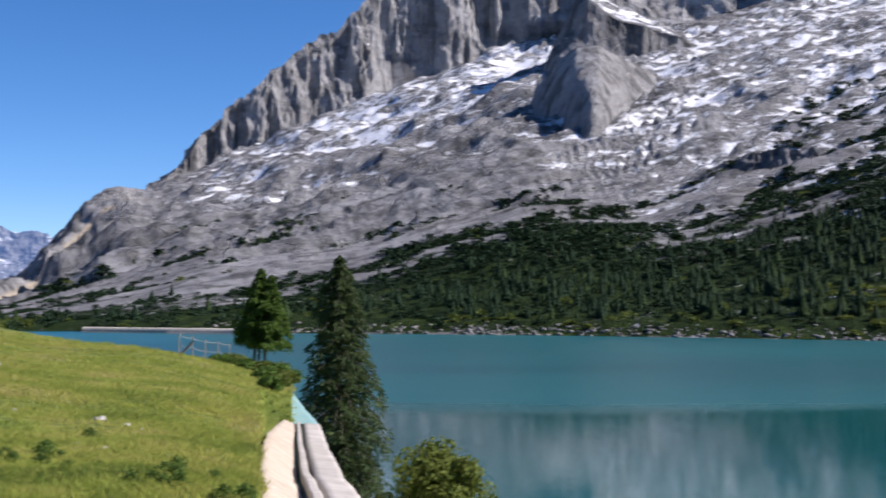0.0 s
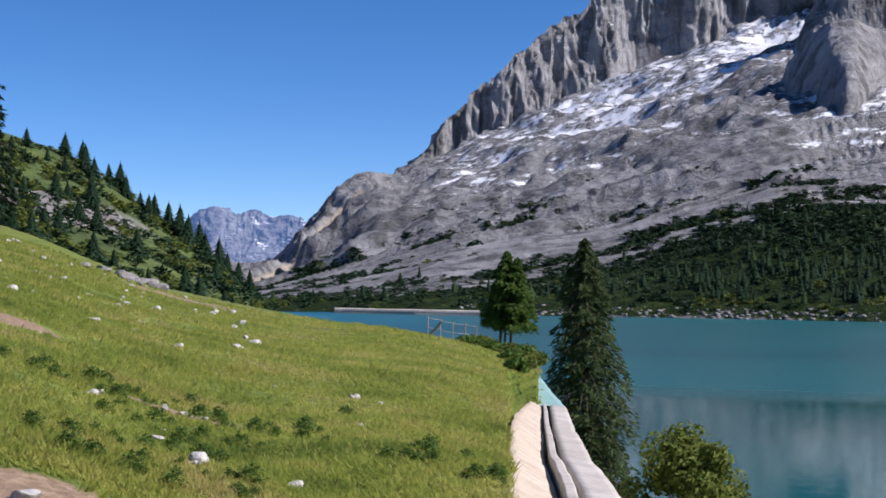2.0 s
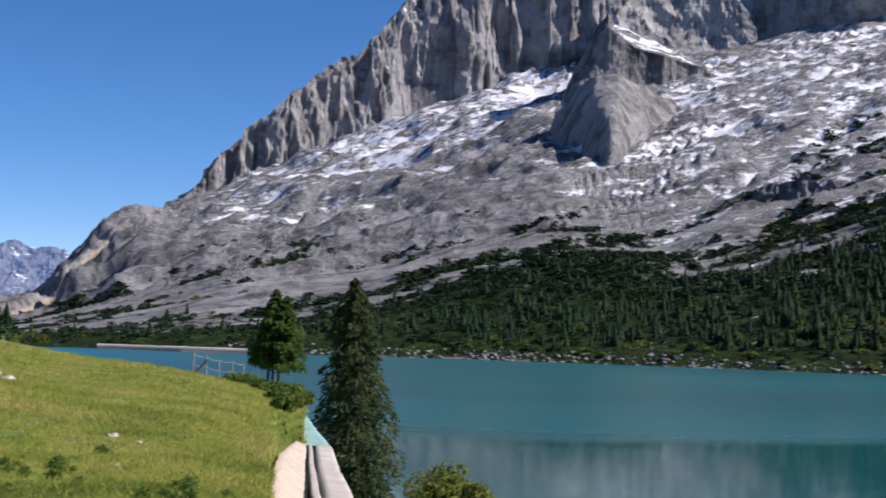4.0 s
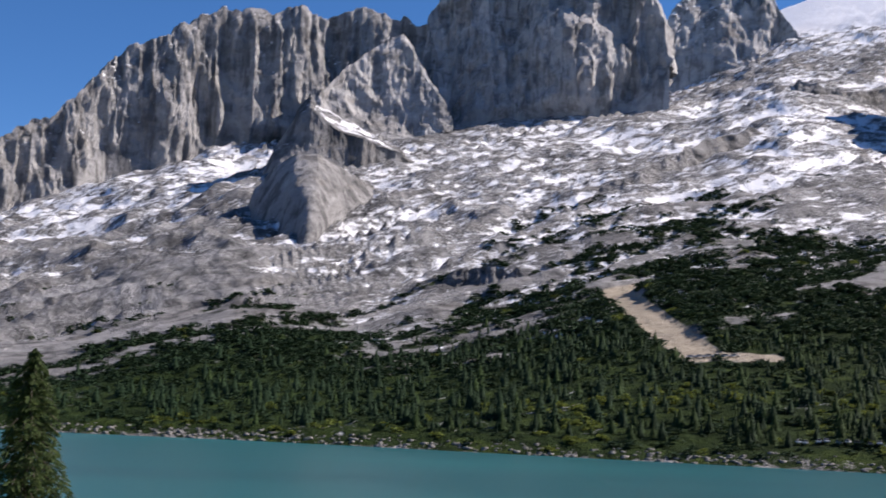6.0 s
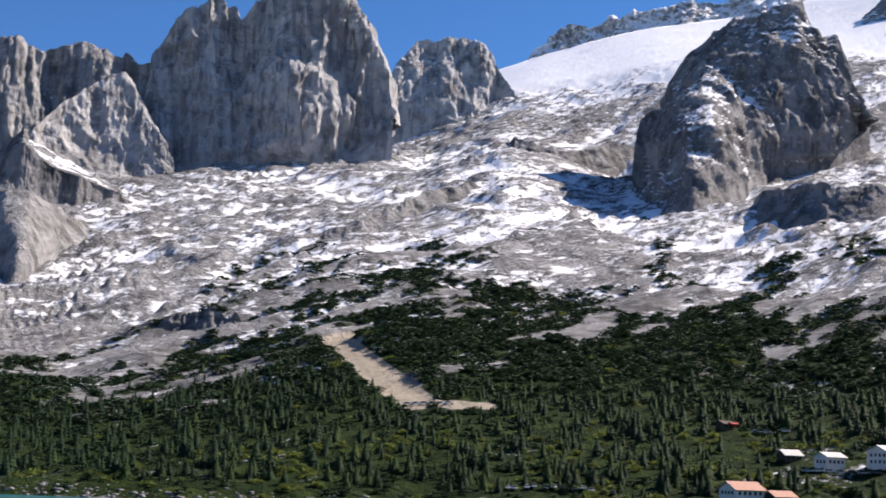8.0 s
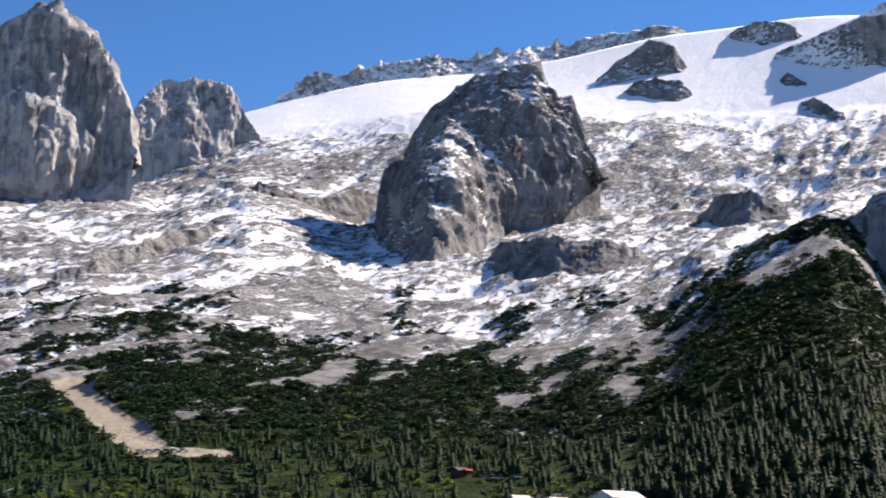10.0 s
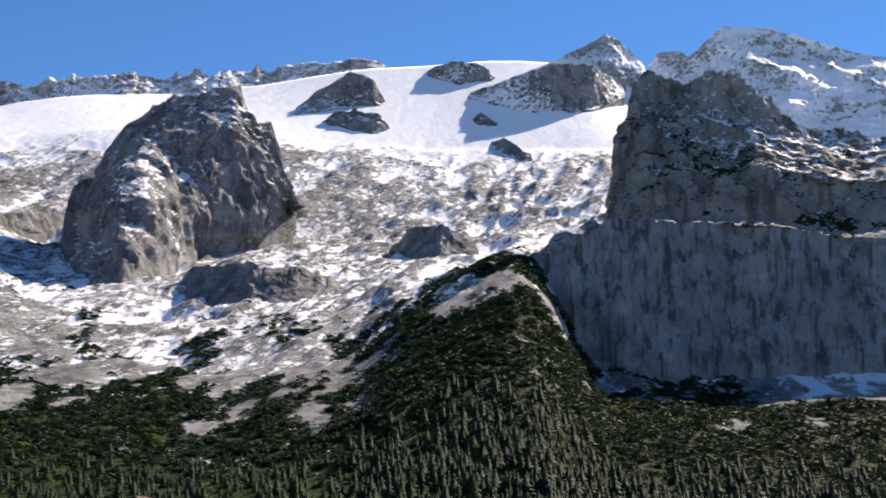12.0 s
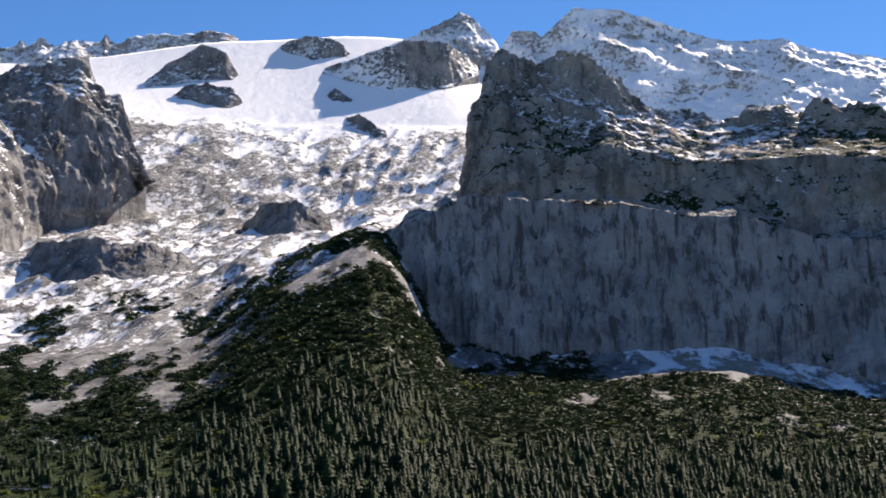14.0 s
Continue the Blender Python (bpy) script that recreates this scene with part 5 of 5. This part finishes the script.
def stones():
    r = random.Random(17)
    pale = [stone_mesh(i, STONE, 0.5 + 0.1 * i) for i in range(4)]
    grey = [stone_mesh(10 + i, GREYSTONE, 0.7) for i in range(3)]
    spots = [(-21.55, 10.2, 0.24, 0), (-21.8, 10.1, 0.12, 0), (-23.37, 11.4, 0.17, 0), (-17.4, 9.9, 0.16, 0), (-14.47, 14.2, 0.12, 0), (-14.6, 14.1, 0.09, 0), (-11.9, 13.8, 0.1, 0), (-14.85, 19.5, 0.2, 0), (-14.6, 19.6, 0.16, 0), (-21.3, 13.5, 0.13, 0), (-22.2, 13.6, 0.14, 0), (-25.7, 13.2, 0.13, 0), (-13.6, 18.5, 0.13, 0), (-13.0, 18.2, 0.1, 0), (-28.8, 7.6, 0.22, 0), (-27.9, 7.4, 0.1, 0), (-23.0, 13.7, 0.1, 0), (-21.8, 13.5, 0.09, 0), (-19.0, 12.2, 0.08, 0), (-26.0, 13.0, 0.15, 0)]
    for _ in range(64):
        b = r.uniform(-30, -19)
        spots.append((b, r.uniform(24, 66), r.uniform(0.1, 0.38), 0))
    for _ in range(60):
        spots.append((r.uniform(-30, -8), r.uniform(11, 40), r.uniform(0.04, 0.1), 0))
    for _ in range(46):
        spots.append((-24.0 + r.gauss(0, 0.9), 68 + r.gauss(0, 2.5), r.uniform(0.3, 1.1), 1))
    for b, d, s, k in spots:
        x, y, z = on_meadow(b, d)
        ob = new("boulder" if s > 0.25 else "stone", r.choice(grey if k else pale))
        ob.matrix_basis = Matrix.LocRotScale((x, y, z + 0.08 * s), Euler((r.uniform(-0.3, 0.3), r.uniform(-0.3, 0.3), r.uniform(0, 6))), Vector((s, s * r.uniform(0.7, 1.1), s * r.uniform(0.7, 1.1))))
        tagged(ob, "grey weathered boulder in a stony outcrop" if k else "pale limestone stone lying in the grass", "stone", "stones in the meadow")


stones()


# ---- grass ----
def grass():
    n = 72000
    b = rng.uniform(-31, -6.3, n)
    d = 6.5 * (66 / 6.5) ** rng.random(n)
    e = np.array(BROW, float)
    keep = d < np.interp(b, e[:, 0], e[:, 1]) + 1
    x, y = np.sin(np.radians(b)) * d, np.cos(np.radians(b)) * d
    for pb, pd, w, h in BARE:
        q = xy(pb, pd)
        keep &= np.hypot((x - q[0]) / w, (y - q[1]) / h) > rng.uniform(0.7, 1.4, n)
    lump = fbm(np.stack([x, y, 0 * x], -1), 1.6, 3, 77)
    keep &= (b < -7.9) | (d > 36.5)
    keep &= lump > rng.uniform(-0.9, 0.05, n)
    x, y, d, lump = x[keep], y[keep], d[keep], lump[keep]
    z = meadow_height(x, y)
    s = rng.uniform(0.024, 0.055, len(x)) * (1 + 0.9 * np.clip(lump, 0, 1)) * (1 + d / 40)
    shapes = []
    for i in range(6):
        r = random.Random(100 + i)
        v, f = [], []
        for k in range(7):
            a, lean = r.uniform(0, 6.28), r.uniform(0.15, 0.9)
            ox, oy = r.uniform(-0.5, 0.5), r.uniform(-0.5, 0.5)
            w = r.uniform(0.05, 0.1)
            j = len(v)
            v += [(ox - w * math.sin(a), oy + w * math.cos(a), -0.05), (ox + w * math.sin(a), oy - w * math.cos(a), -0.05), (ox + lean * math.cos(a), oy + lean * math.sin(a), r.uniform(0.6, 1.1))]
            f.append((j, j + 1, j + 2))
        shapes.append((np.array(v), np.array(f)))
    q = np.column_stack([x, y, z, s, s * 1.9, rng.uniform(0, 6.28, len(x))])
    scatter("grass", shapes, q, GRASS, "short sunlit meadow grass", "grass")
    r = np.random.default_rng(9)
    m = 420
    b = r.uniform(-30, -7, m)
    d = 9.0 * (16 / 9.0) ** r.random(m)
    x, y = np.sin(np.radians(b)) * d, np.cos(np.radians(b)) * d
    s = 0.06 + 0.17 * r.random(m) ** 2
    keep = fbm(np.stack([x, y, 0 * x], -1), 2.0, 2, 78) > 0.1
    q = np.column_stack([x, y, meadow_height(x, y), s * 1.0, s * 1.2, r.uniform(0, 6, m)])[keep]
    scatter("weeds", [tuft_shape(200, random.Random(200 + i), 0.7, 0.1) for i in range(3)], q, WEED, "dark green leafy weeds in the meadow", "weeds")


WEED = leaf_material("dark weeds", (0.03, 0.06, 0.012), (0.1, 0.16, 0.035))
grass()


# ---- fence on the brow ----
def fence():
    wood_grey = plain("grey weathered wood", (0.2, 0.18, 0.16), (0.38, 0.35, 0.31), 5.0, 0.9, 0.4, 0.02)
    spots = [(-11.45, 53), (-10.9, 54.5), (-10.35, 56), (-9.8, 57.5), (-9.3, 59)]
    t = tagged(new("fence"), "thin grey post and wire fence on the brow", "fence")
    tops = []
    for b, d in spots:
        x, y, z = on_meadow(b, d)
        v, f = tube([(x, y, z - 0.3), (x, y, z + 0.5), (x + 0.02, y, z + 0.95)], [0.03, 0.028, 0.025], 6)
        part("post", tri_mesh("post", v, f, wood_grey, True), t)
        tops.append(Vector((x, y, z)))
    for h in (0.45, 0.85):
        for p0, p1 in zip(tops[:-1], tops[1:]):
            v, f = tube([tuple(p0 + Vector((0, 0, h))), tuple((p0 + p1) / 2 + Vector((0, 0, h - 0.04))), tuple(p1 + Vector((0, 0, h)))], [0.012] * 3, 4)
            part("wire", tri_mesh("wire", v, f, wood_grey), t)
    x, y, z = on_meadow(-11.2, 50)
    v, f = tube([(x - 0.35, y, z - 0.05), (x, y, z + 0.25), (x + 0.3, y, z + 0.6)], [0.06, 0.055, 0.05], 6)
    tagged(new("fallen_post", tri_mesh("fallen_post", v, f, wood_grey, True)), "leaning dark wooden post in the grass", "post")


fence()
